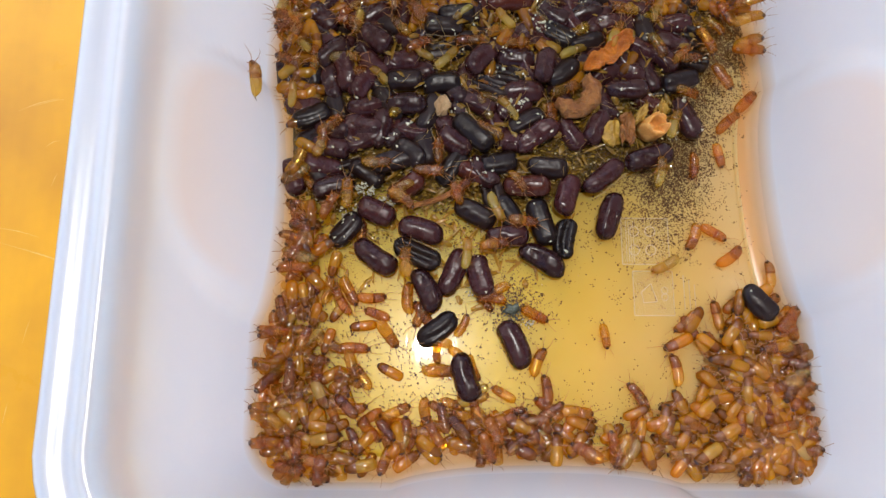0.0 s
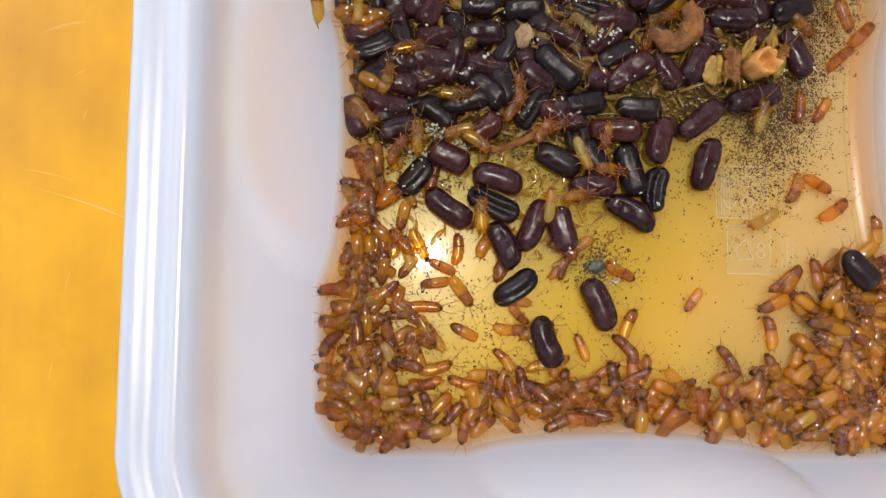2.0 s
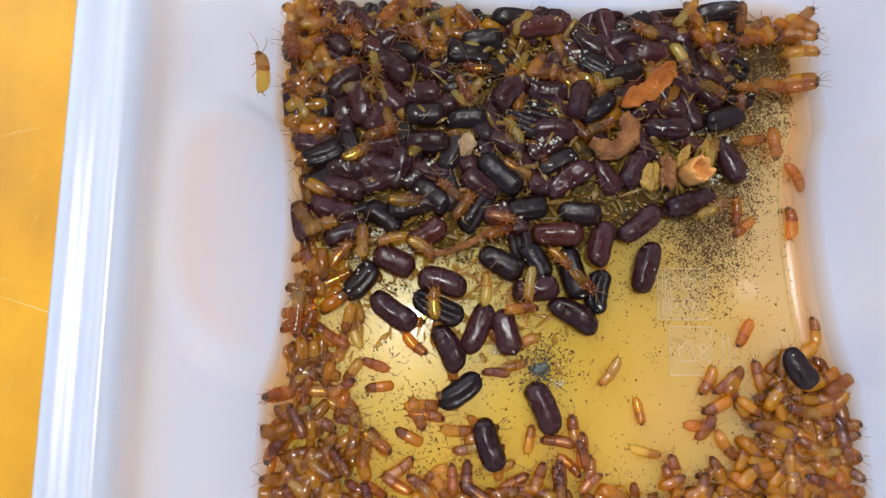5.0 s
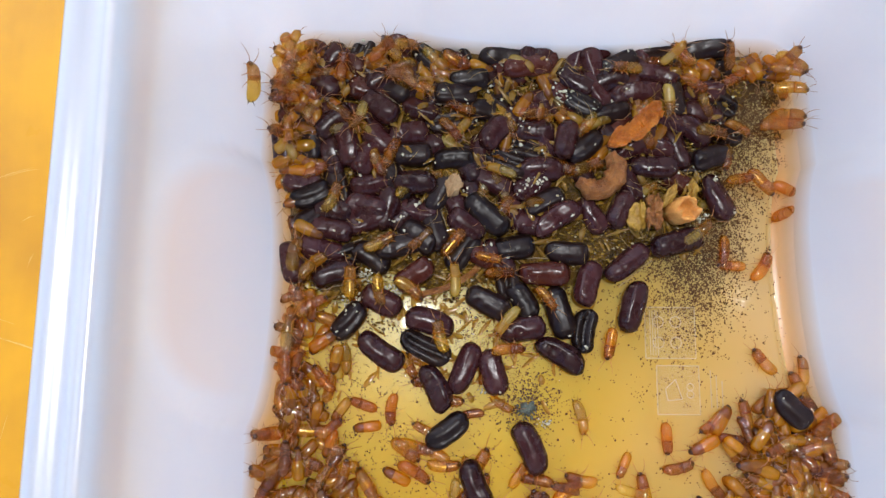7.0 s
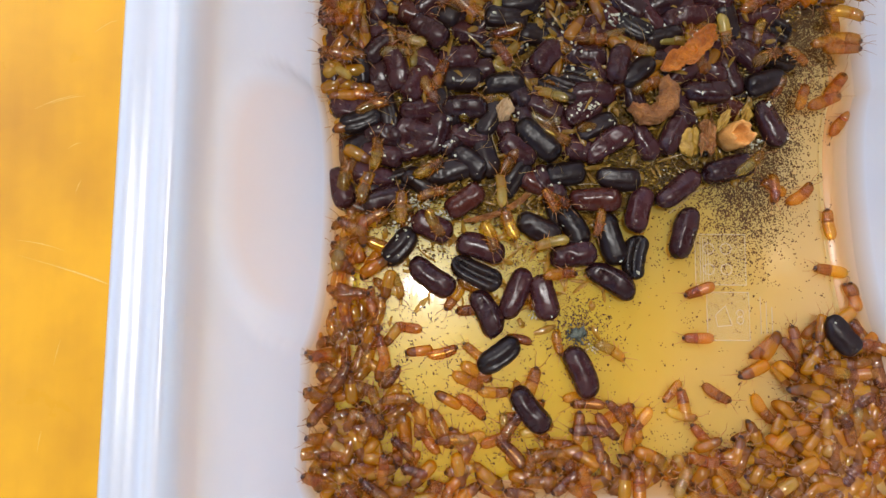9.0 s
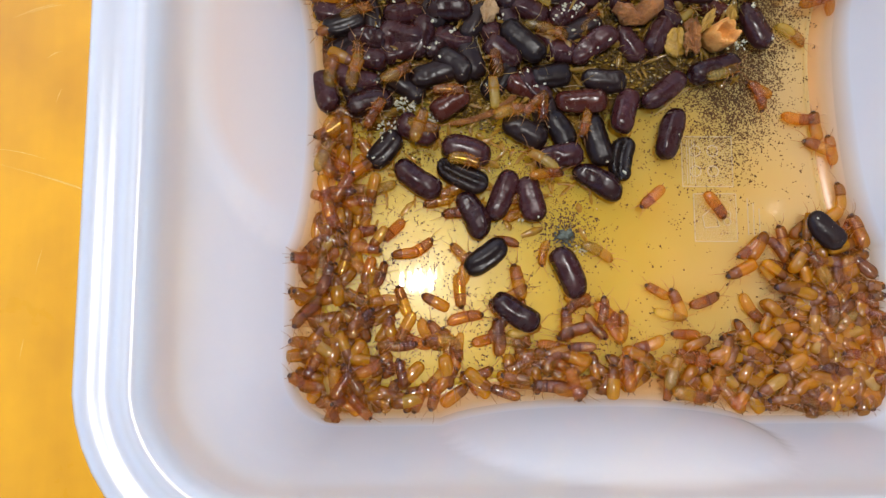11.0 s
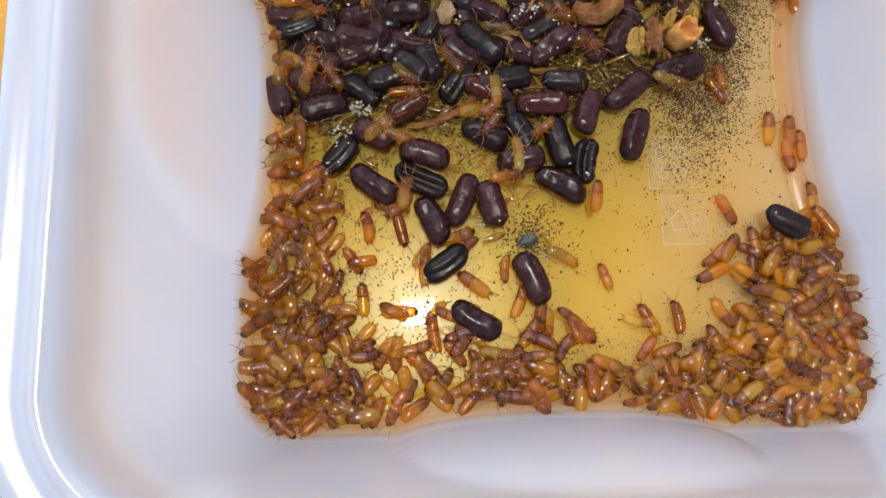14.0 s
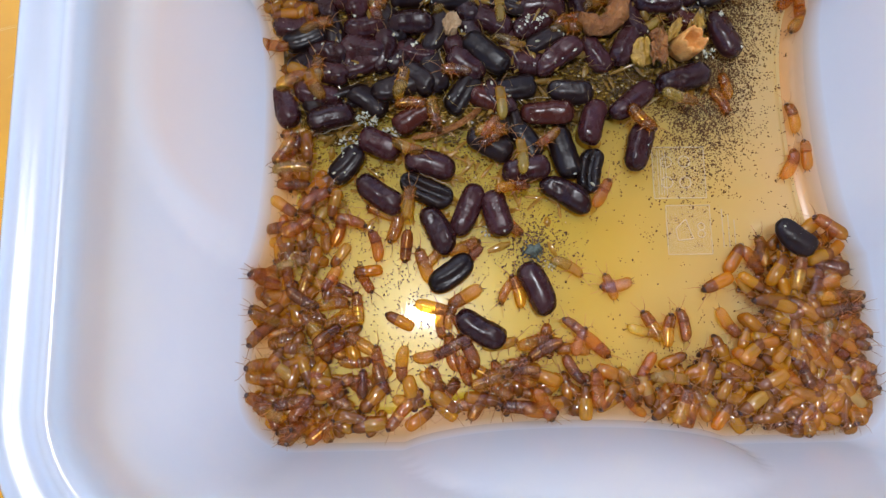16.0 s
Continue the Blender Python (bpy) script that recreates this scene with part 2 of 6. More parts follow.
PLASTIC_BASE = plastic("milky_plastic_base", 0.92, (1.0, 0.96, 0.78), 0.045, 0.34, ((0.94, 0.82, 0.22), (0.96, 0.86, 0.28)))
PLASTIC_SKIN = plastic("clear_plastic_outside", 0.86, (1.0, 1.0, 1.0), 0.03, 0.3)
PLASTIC_PANEL = plastic("milky_plastic_panel", 0.80, (1.0, 0.98, 0.9), 0.03, 0.12, ((0.93, 0.90, 0.66), (0.95, 0.92, 0.72)))
PLASTIC_MARK = plastic("milky_plastic_mark", 0.45, (1.0, 0.98, 0.85), 0.05, 0.12, ((0.93, 0.90, 0.62), (0.95, 0.92, 0.70)))
TABLE = table_wood()
PILL = {
    "b": plain("maroon_case", (0.014, 0.0038, 0.0044), (0.058, 0.0150, 0.0150), 0.30, 110, 0.4, 0.0003, 0.0, tint=0.45, shine=0.28, dust=0.5),
    "k": plain("black_case", (0.0052, 0.0022, 0.0021), (0.0200, 0.0082, 0.0074), 0.36, 110, 0.4, 0.0003, 0.0, tint=0.3, shine=0.25, dust=0.25),
    "r": plain("red_brown_case", (0.034, 0.007, 0.005), (0.090, 0.022, 0.013), 0.26, 110, 0.35, 0.0003, 0.0, tint=0.2, shine=0.25, dust=0.5),
}
PILL["m"] = PILL["b"]
PILL["f"] = plain("husk_case", (0.004, 0.003, 0.003), (0.030, 0.014, 0.010), 0.32, 160, 0.6, 0.0004, 0.0, tint=0.3, shine=0.25, dust=0.3)
SKIN = {
    "amber": shell("amber_skin", (0.36, 0.15, 0.010), (0.92, 0.58, 0.04), (0.54, 0.24, 0.012), clear=0.74, tint=(1.0, 0.82, 0.30)),
    "orange": shell("orange_skin", (0.32, 0.10, 0.010), (0.86, 0.44, 0.025), (0.48, 0.16, 0.010), clear=0.70, tint=(1.0, 0.74, 0.24)),
    "pale": shell("pale_skin", (0.58, 0.38, 0.05), (0.80, 0.62, 0.15), (0.68, 0.48, 0.11), clear=0.60, tint=(1.0, 0.92, 0.54)),
    "brown": shell("brown_skin", (0.14, 0.048, 0.010), (0.46, 0.20, 0.022), (0.30, 0.12, 0.03), clear=0.52, tint=(0.97, 0.68, 0.30)),
}
THORAX = {k: shell(k + "_back_plate", a, b, c, clear=0.56, tint=(0.98, 0.74, 0.34)) for k, (a, b, c) in {
    "amber": ((0.62, 0.30, 0.016), (0.44, 0.19, 0.022), (0.15, 0.055, 0.016)),
    "orange": ((0.56, 0.20, 0.012), (0.40, 0.13, 0.018), (0.14, 0.045, 0.016)),
    "pale": ((0.70, 0.46, 0.07), (0.56, 0.34, 0.05), (0.30, 0.16, 0.03)),
    "brown": ((0.28, 0.105, 0.025), (0.17, 0.06, 0.018), (0.08, 0.028, 0.012)),
}.items()}
CROWD = plain("crowd_skin", (0.30, 0.09, 0.012), (0.72, 0.32, 0.035), 0.24, 350, 0.1, 0.0001, shine=0.12)
tree = CROWD.node_tree
geo = tree.nodes.new("ShaderNodeNewGeometry")
pick = ramp(tree, geo.outputs["Random Per Island"], [(0.0, (0.34, 0.11, 0.006)), (0.3, (0.66, 0.29, 0.008)), (0.55, (0.88, 0.47, 0.010)), (0.8, (0.76, 0.26, 0.008)), (0.93, (0.80, 0.50, 0.05)), (1.0, (0.80, 0.60, 0.18))])
tree.links.new(mixed(tree, 0.25, pick, ramp(tree, noise_of(tree, 700), [(0.3, (0.24, 0.07, 0.005)), (0.7, (0.8, 0.4, 0.02))])), tree.nodes["Principled BSDF"].inputs["Base Color"])
see_through(tree, tree.nodes["Principled BSDF"], pick, 0.5, 0.42, (1.0, 0.78, 0.24))
CROWD_BACK = plain("crowd_back_plate", (0.16, 0.05, 0.008), (0.46, 0.18, 0.016), 0.2, 500, 0.1, 0.0001, shine=0.12)
see_through(CROWD_BACK.node_tree, CROWD_BACK.node_tree.nodes["Principled BSDF"], ramp(CROWD_BACK.node_tree, noise_of(CROWD_BACK.node_tree, 500), [(0.3, (0.26, 0.09, 0.01)), (0.7, (0.50, 0.19, 0.016))]), 0.5, 0.3, (0.92, 0.62, 0.24))
HEAD = plain("dark_brown_head", (0.018, 0.006, 0.004), (0.07, 0.022, 0.010), 0.3, 800, 0.1, 0.00005, 0.3)
LIMB = plain("amber_limb", (0.24, 0.10, 0.025), (0.50, 0.25, 0.08), 0.4, 900, 0.05, 0.00005)
FRASS = plain("dark_frass", (0.040, 0.018, 0.005), (0.15, 0.072, 0.016), 0.7, 900, 0.3, 0.0001)
LITTER = plain("brown_litter", (0.010, 0.006, 0.001), (0.18, 0.090, 0.005), 0.24, 420, 0.9, 0.0008, shine=0.5)
CRUMB = plain("golden_crumb", (0.10, 0.055, 0.006), (0.52, 0.34, 0.045), 0.2, 500, 0.3, 0.0002)
tree = CRUMB.node_tree
geo = tree.nodes.new("ShaderNodeNewGeometry")
pick = ramp(tree, geo.outputs["Random Per Island"], [(0.0, (0.02, 0.012, 0.003)), (0.5, (0.12, 0.062, 0.006)), (0.82, (0.36, 0.21, 0.016)), (0.95, (0.50, 0.35, 0.06)), (1.0, (0.74, 0.68, 0.42))])
tree.links.new(mixed(tree, 0.3, pick, ramp(tree, noise_of(tree, 1500), [(0.3, (0.02, 0.012, 0.003)), (0.7, (0.40, 0.26, 0.04))])), tree.nodes["Principled BSDF"].inputs["Base Color"])
MOULD = plain("white_mould", (0.34, 0.33, 0.20), (0.76, 0.74, 0.58), 0.9, 900, 0.6, 0.0002)
GREEN_MOULD = plain("green_grey_mould", (0.03, 0.035, 0.025), (0.19, 0.21, 0.16), 0.9, 700, 0.6, 0.0003)
PEEL = plain("dried_orange_peel", (0.16, 0.050, 0.012), (0.52, 0.22, 0.055), 0.38, 380, 1.0, 0.0012, sss=0.2)
ORANGE_PEEL = plain("orange_peel_strip", (0.28, 0.060, 0.006), (0.74, 0.25, 0.022), 0.3, 380, 1.0, 0.0010, sss=0.2)
PALE_PEEL = plain("pale_orange_flesh", (0.46, 0.17, 0.025), (0.86, 0.44, 0.11), 0.6, 500, 0.6, 0.0003, sss=0.2)
DRY_FLAKE = plain("dry_flake", (0.26, 0.14, 0.05), (0.54, 0.37, 0.19), 0.6, 420, 0.8, 0.0005)
YELLOW_PEEL = plain("yellow_flake", (0.20, 0.095, 0.008), (0.52, 0.31, 0.035), 0.5, 500, 0.6, 0.0003)


# ---- mesh helpers ----
def part(name, bm, mat, parent=None, label="", smooth=True):
    """One mesh object from a bmesh in millimetres."""
    me = bpy.data.meshes.new(name)
    bmesh.ops.scale(bm, vec=(MM, MM, MM), verts=bm.verts)
    bm.to_mesh(me)
    bm.free()
    me.materials.append(mat)
    for p in me.polygons:
        p.use_smooth = smooth
    ob = new(name, me)
    if parent:
        ob.parent = parent
    return tagged(ob, label)


def at(x, y, z, rx=0, ry=0, rz=0):
    return pose(x * MM, y * MM, z * MM, rx, ry, rz)


def bridged(bm, rings, closed=True, cap_start=False, cap_end=False):
    n = len(rings[0])
    for a, b in zip(rings, rings[1:]):
        for i in range(n if closed else n - 1):
            j = (i + 1) % n
            bm.faces.new((a[i], a[j], b[j], b[i]))
    if cap_start:
        bm.faces.new(rings[0][::-1])
    if cap_end:
        bm.faces.new(rings[-1])


def tube(bm, points, radii, sides=5):
    """A tapered tube along points."""
    pts = [Vector(p) for p in points]
    rings = []
    for i, p in enumerate(pts):
        d = (pts[min(i + 1, len(pts) - 1)] - pts[max(i - 1, 0)]).normalized()
        a = d.cross(Vector((0.13, 0.31, 1))).normalized()
        b = d.cross(a)
        rings.append([bm.verts.new(p + radii[i] * (math.cos(w) * a + math.sin(w) * b)) for w in (math.tau * k / sides for k in range(sides))])
    bridged(bm, rings, True, True, True)


def lump(bm, x, y, z, rx, ry, rz, rough, rng, turn=0.0, rings=6, sides=9):
    """An uneven rounded lump."""
    c, s = math.cos(turn), math.sin(turn)
    off = Vector((rng.uniform(0, 90), rng.uniform(0, 90), rng.uniform(0, 90)))
    rows = []
    for i in range(1, rings):
        th = math.pi * i / rings
        row = []
        for k in range(sides):
            ph = math.tau * k / sides
            d = Vector((math.sin(th) * math.cos(ph), math.sin(th) * math.sin(ph), math.cos(th)))
            f = 1 + rough * noise.noise(d * 1.8 + off)
            px, py, pz = d.x * rx * f, d.y * ry * f, d.z * rz * f
            row.append(bm.verts.new((x + c * px - s * py, y + s * px + c * py, z + pz)))
        rows.append(row)
    top, low = bm.verts.new((x, y, z + rz)), bm.verts.new((x, y, z - rz))
    bridged(bm, rows)
    for k in range(sides):
        j = (k + 1) % sides
        bm.faces.new((top, rows[0][j], rows[0][k]))
        bm.faces.new((low, rows[-1][k], rows[-1][j]))


# ---- table ----
def build_table():
    bm = bmesh.new()
    nx, ny = 24, 24
    grid = [[bm.verts.new((-600 + 1400 * i / nx, -500 + 1200 * j / ny, -2.4)) for i in range(nx + 1)] for j in range(ny + 1)]
    bridged(bm, grid, closed=False)
    r = bmesh.ops.create_cube(bm, size=1)
    bmesh.ops.scale(bm, vec=(1400, 1200, 26), verts=r["verts"])
    bmesh.ops.translate(bm, vec=(100, 100, -15.6), verts=r["verts"])
    t = part("table", bm, TABLE, smooth=False)
    tagged(t, "orange varnished tabletop with fine scratches", "table", kind="structure")
    for x, y in ((-540, -440), (740, -440), (-540, 640), (740, 640)):
        bm = bmesh.new()
        r = bmesh.ops.create_cube(bm, size=1)
        bmesh.ops.scale(bm, vec=(55, 55, 722), verts=r["verts"])
        bmesh.ops.translate(bm, vec=(x, y, -389.5), verts=r["verts"])
        bmesh.ops.bevel(bm, geom=bm.edges[:], offset=4, segments=2, affect="EDGES")
        part("leg", bm, TABLE, t, smooth=False)
    worn = plain("worn_scratch", (0.62, 0.34, 0.06), (0.78, 0.50, 0.16), 0.6, 900)
    for x, y, a, n in ((-96, 17, -18, 22), (-90, 15.5, -20, 18), (-88, -4, 78, 5), (-95, 46, 20, 9), (-92, 47, 15, 7), (-84, 62, 30, 5), (-90, -20, 82, 4), (-88, 38, 25, 3), (-97, 20, -12, 10), (-86, 29, 70, 3)):
        bm = bmesh.new()
        dx, dy = math.cos(radians(a)), math.sin(radians(a))
        w = 0.06
        pts = [(x + dx * n * k, y + dy * n * k + 0.4 * math.sin(3 * k), w * (1.2 - abs(2 * k - 1))) for k in (0, 0.25, 0.5, 0.75, 1)]
        left = [bm.verts.new((px - dy * q, py + dx * q, -2.36)) for px, py, q in pts]
        right = [bm.verts.new((px + dy * q, py - dx * q, -2.36)) for px, py, q in pts]
        bridged(bm, [right, left], closed=False)
        part("scratch", bm, worn, t, "pale worn scratch in the varnish", False)


build_table()


def build_ceiling():
    """Unseen slab, added to block the sky above; open at the sides to daylight."""
    bm = bmesh.new()
    r = bmesh.ops.create_cube(bm, size=1)
    bmesh.ops.scale(bm, vec=(3600, 3600, 60), verts=r["verts"])
    bmesh.ops.translate(bm, vec=(600, -600, 2040), verts=r["verts"])
    tagged(part("ceiling", bm, plain("sky_block_paint", (0.62, 0.60, 0.56), (0.72, 0.70, 0.66), 0.8, 6, 0.1, 0.002), smooth=False), "unseen off-white slab added overhead to block the sky", "ceiling", kind="structure")


build_ceiling()


def build_floor():
    bm = bmesh.new()
    r = bmesh.ops.create_cube(bm, size=1)
    bmesh.ops.scale(bm, vec=(3600, 3600, 40), verts=r["verts"])
    bmesh.ops.translate(bm, vec=(0, 0, -770), verts=r["verts"])
    tagged(part("floor", bm, plain("floor_cement", (0.30, 0.29, 0.27), (0.42, 0.40, 0.37), 0.7, 8, 0.2, 0.002), smooth=False), "plain grey floor under the table", "floor", kind="structure")


build_floor()

# ---- box ----
CX, CY, HX, HY, RC = 16.8, 23.0, 58.6, 54.0, 10.0
DENTS = {"w": (25.0, 25, 3.4), "e": (26.0, 25, 3.9), "s": (16.0, 29, 3.2), "n": (18.0, 29, 2.2)}
DENT_HIGH = 43.0
EAST, WEST, NORTH = 0.925, 0.043, 0.954


def outline(n_side=84, n_corner=12):
    """The floor's outline: places, outward normals and side."""
    out = []
    corners = [(1, -1, -90), (1, 1, 0), (-1, 1, 90), (-1, -1, 180)]
    sides = ["e", "n", "w", "s"]
    for k, (sx, sy, a0) in enumerate(corners):
        mx, my = CX + sx * (HX - RC), CY + sy * (HY - RC)
        for i in range(n_corner + 1):
            a = radians(a0 + 90 * i / n_corner)
            out.append((mx + RC * math.cos(a), my + RC * math.sin(a), math.cos(a), math.sin(a), None))
        nx_, ny_, _ = corners[(k + 1) % 4]
        ex, ey = CX + nx_ * (HX - RC), CY + ny_ * (HY - RC)
        a = radians(a0 + 90)
        p0 = (mx + RC * math.cos(a), my + RC * math.sin(a))
        p1 = (ex + RC * math.cos(a), ey + RC * math.sin(a))
        for i in range(1, n_side):
            f = i / n_side
            out.append((p0[0] + f * (p1[0] - p0[0]), p0[1] + f * (p1[1] - p0[1]), math.cos(a), math.sin(a), sides[(k + 1) % 4]))
    return out


SIDE_OF = {(1, 0): "e", (-1, 0): "w", (0, 1): "n", (0, -1): "s"}


def wall_place(p, off, z):
    x, y, nx, ny, side = p
    if side:
        side = SIDE_OF[(round(nx), round(ny))]
        mid, half, deep = DENTS[side]
        u = ((y if side in "ew" else x) - mid) / half
        s = abs(u) ** 2.4 + (max(z, 0) / DENT_HIGH) ** 2.4
        if s < 1:
            off -= deep * (1 - s) ** 0.75
    off -= 2.4 * max(z, 0) / 50 * max(0, -ny)
    x, y = x + nx * off, y + ny * off
    low = max(0, 1 - max(z, 0) / 46)
    if y > CY:
        y -= 0.046 * (y - CY) * low
    if x > CX:
        x = CX + (x - CX) * (EAST - 0.0009 * (y + 31))
    else:
        x += (WEST + 0.00014 * (y + 31)) * (CX - x) * low
    return x, y, z


INNER = [(-4.5, 0), (-3.0, 0.3), (-1.6, 1.0), (-0.6, 2.4), (0.0, 4.5)] + [(0.095 * z - 0.2, z) for z in range(6, 35)] + [(3.25, 36.5), (3.5, 39.0), (3.75, 41.5), (4.0, 43.5), (4.25, 45.5), (4.5, 47.0)] + [
    (4.8, 48.2), (5.2, 49.1), (5.7, 49.7), (6.3, 50.0), (6.9, 49.8), (7.5, 49.3), (8.1, 48.8), (8.8, 48.5), (9.6, 48.5), (10.3, 48.75), (11.0, 49.0), (11.8, 49.1), (12.6, 48.95), (13.2, 48.4), (13.5, 47.5), (13.5, 44.0), (12.9, 43.8)]
SPLIT = 39


def build_box():
    box = new("plastic_box")
    tagged(box, "open milky-white plastic food box on an orange tabletop", "box")
    line = outline()

    def ring(bm, off, z):
        return [bm.verts.new(wall_place(p, off, z)) for p in line]

    bm = bmesh.new()
    rings = [ring(bm, o, z) for o, z in INNER[:SPLIT + 1]]
    skin = bmesh.new()
    outer = [ring(skin, o + 1.0, z - 0.4) for o, z in INNER[SPLIT:3:-1]] + [ring(skin, -0.2, -0.6), ring(skin, -2.0, -1.2), ring(skin, -4.5, -1.2)]
    bridged(skin, outer[::-1])
    part("outer_skin", skin, PLASTIC_SKIN, box, "smooth outside of the walls")
    bridged(bm, rings[:2:-1])
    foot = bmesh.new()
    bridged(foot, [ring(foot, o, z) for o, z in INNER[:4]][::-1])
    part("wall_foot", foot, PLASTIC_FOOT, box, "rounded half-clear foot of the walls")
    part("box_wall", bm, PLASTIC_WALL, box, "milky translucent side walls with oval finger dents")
    bm = bmesh.new()
    top = [ring(bm, o, z) for o, z in INNER[SPLIT:]]
    under = [ring(bm, o, z) for o, z in ((12.0, 46.0), (11.6, 47.4), (7.6, 47.4), (5.6, 46.7))]
    bridged(bm, (top + under)[::-1])
    part("rim", bm, PLASTIC_RIM, box, "rounded glossy plastic rim")
    # floor: a sunken border round a raised middle panel
    bm = bmesh.new()
    rings = [ring(bm, o, z) for o, z in ((-4.5, 0), (-5.2, -0.05), (-5.9, 0.35), (-6.5, 0.4))]
    bridged(bm, rings)
    bm.faces.new(rings[-1])
    bmesh.ops.triangulate(bm, faces=[f for f in bm.faces if len(f.verts) > 4])
    part("box_floor", bm, PLASTIC_FLOOR, box, "see-through base tinted by the table below", smooth=False)
    bm = bmesh.new()
    low = ring(bm, -4.6, -1.2)
    bm.faces.new(low)
    bmesh.ops.triangulate(bm, faces=bm.faces[:])
    part("base_underside", bm, PLASTIC_BASE, box, "underside of the see-through base", smooth=False)
    # moulded marks: two raised squares with a triangle, rings and bars
    bm = bmesh.new()

    def bar(x0, y0, x1, y1, w=0.11, h=0.1):
        d = Vector((x1 - x0, y1 - y0, 0)).normalized()
        s = Vector((-d.y, d.x, 0)) * w
        a, b = Vector((x0, y0, 0.4)), Vector((x1, y1, 0.4))
        lo = [bm.verts.new(v) for v in (a - s, b - s, b + s, a + s)]
        hi = [bm.verts.new(v + Vector((0, 0, h))) for v in (a - s * 0.6, b - s * 0.6, b + s * 0.6, a + s * 0.6)]
        bridged(bm, [lo, hi])
        bm.faces.new(hi)

    def square(x0, y0, x1, y1):
        for a in ((x0, y0, x1, y0), (x1, y0, x1, y1), (x1, y1, x0, y1), (x0, y1, x0, y0)):
            bar(*a)

    for x0, y0, x1, y1 in ((36.6, 2.0, 44.8, 11.2), (34.6, 12.6, 44.4, 22.4)):
        pm = bmesh.new()
        plate = [[pm.verts.new((x, y, z)) for x, y in ((x0, y0), (x1, y0), (x1, y1), (x0, y1))] for z in (0.405, 0.415)]
        bridged(pm, plate)
        pm.faces.new(plate[1])
        part("moulded_panel", pm, PLASTIC_PANEL, box, "faintly milky square panel in the base", False)
    square(36.6, 2.0, 44.8, 11.2)
    square(34.6, 12.6, 44.4, 22.4)
    for a in ((38.6, 4.6, 41.4, 4.9), (41.4, 4.9, 40.2, 8.6), (40.2, 8.6, 38.2, 6.8), (38.2, 6.8, 38.6, 4.6)):
        bar(*a)
    for cx, cy, r in ((43.0, 7.2, 0.7), (43.0, 5.8, 0.7), (37.2, 19.6, 1.1), (40.6, 19.6, 1.1), (37.2, 15.6, 1.1), (40.6, 15.6, 1.1)):
        for k in range(8):
            a, b = math.tau * k / 8, math.tau * (k + 1) / 8
            bar(cx + r * math.cos(a), cy + r * math.sin(a), cx + r * math.cos(b), cy + r * math.sin(b), 0.11, 0.1)
    for k in range(4):
        bar(35.6 + 0.5 * k, 13.2, 35.6 + 0.5 * k, 21.8, 0.07, 0.06)
    for k in range(3):
        bar(47 + 1.1 * k, 3.2, 47 + 1.1 * k, 10.4 - k, 0.12, 0.1)
    part("moulded_mark", bm, PLASTIC_MARK, box, "raised moulded recycling mark", False)


build_box()


# ---- egg cases ----
def pill_mesh(kind, seed):
    """A case 9.4 long and 4.6 wide lying along x on z = 0: blunt ends, a crimped seam along one side, dents and fine ribs."""
    rng = random.Random(seed)
    bm = bmesh.new()
    n, sides = 40, 32
    half, rad = 4.7, rng.uniform(2.2, 2.42)
    flat = {"b": 0.92, "k": 0.8, "r": 0.9, "m": 0.88, "f": 0.55}[kind]
    bend = rng.uniform(-0.3, 0.45)
    blunt = rng.uniform(4.0, 6.5)
    narrow = rng.uniform(-0.1, 0.1)
    lip = rng.choice((4, 5, 6, 12))
    dents = [(rng.uniform(-0.7, 0.7), rng.uniform(-0.7, 0.7), rng.uniform(0.15, 0.4), rng.uniform(0.1, 0.42)) for _ in range(rng.choice((0, 1, 2)))]
    off = rng.uniform(0, 50)
    rings = []
    for i in range(n + 1):
        u = math.sin((-1 + 2 * i / n) * math.pi / 2) * 0.6 + (-1 + 2 * i / n) * 0.4
        e = (1 - min(1, abs(u)) ** blunt) ** 0.5
        r = max(rad * e * (1 + narrow * u), 0.04)
        r *= 1 + 0.04 * noise.noise(Vector((u * 2.2, off, 0)))
        rib = 1 + (0.012 if kind == "r" else 0.005) * math.sin(u * 52)
        ring = []
        for k in range(sides):
            a = math.tau * k / sides
            cy, cz = math.cos(a), math.sin(a)
            near = abs(k - lip)
            crimp = (0.17 if near == 0 else 0.05 if near == 1 else 0) * e * (0.55 + 0.45 * abs(math.sin(u * 22)))
            w = r * rib * (1 + crimp)
            sink = 0.0
            if kind == "f":
                mouth = math.exp(-(cy / (0.26 + 0.05 * math.sin(u * 3 + off))) ** 2) * min(1, 3.2 * (1 - abs(u)))
                sink = (1.9 * mouth - 0.4 * math.exp(-((abs(cy) - 0.5) / 0.16) ** 2)) * e * (cz > 0)
            elif kind in "km":
                groove = 0.28 * math.sin(off) + 0.12 * math.sin(u * 2 + off)
                sink = (0.05 + 0.3 * (seed % 3 == 0)) * math.exp(-((cy - groove) / 0.2) ** 2) * e * (cz > 0)
            if cz > -0.2:
                for du, dv, dr, deep in dents:
                    sink += deep * e * math.exp(-(((u - du) / dr) ** 2 + ((cy - dv) / (dr * 1.5)) ** 2))
            w *= 1 + 0.05 * noise.noise(Vector((u * 3.0, cy * 1.6 + off, cz * 1.6))) + 0.014 * noise.noise(Vector((u * 12, cy * 5 + off, cz * 5)))
            x = half * u + 0.35 * noise.noise(Vector((cy, cz, off + u)))
            ring.append(bm.verts.new((x, cy * w + bend * (1 - u * u) * 1.4, flat * (cz * w * 0.95 - sink) + rad * flat * 0.95)))
        rings.append(ring)
    bridged(bm, rings, True, True, True)
    return bm


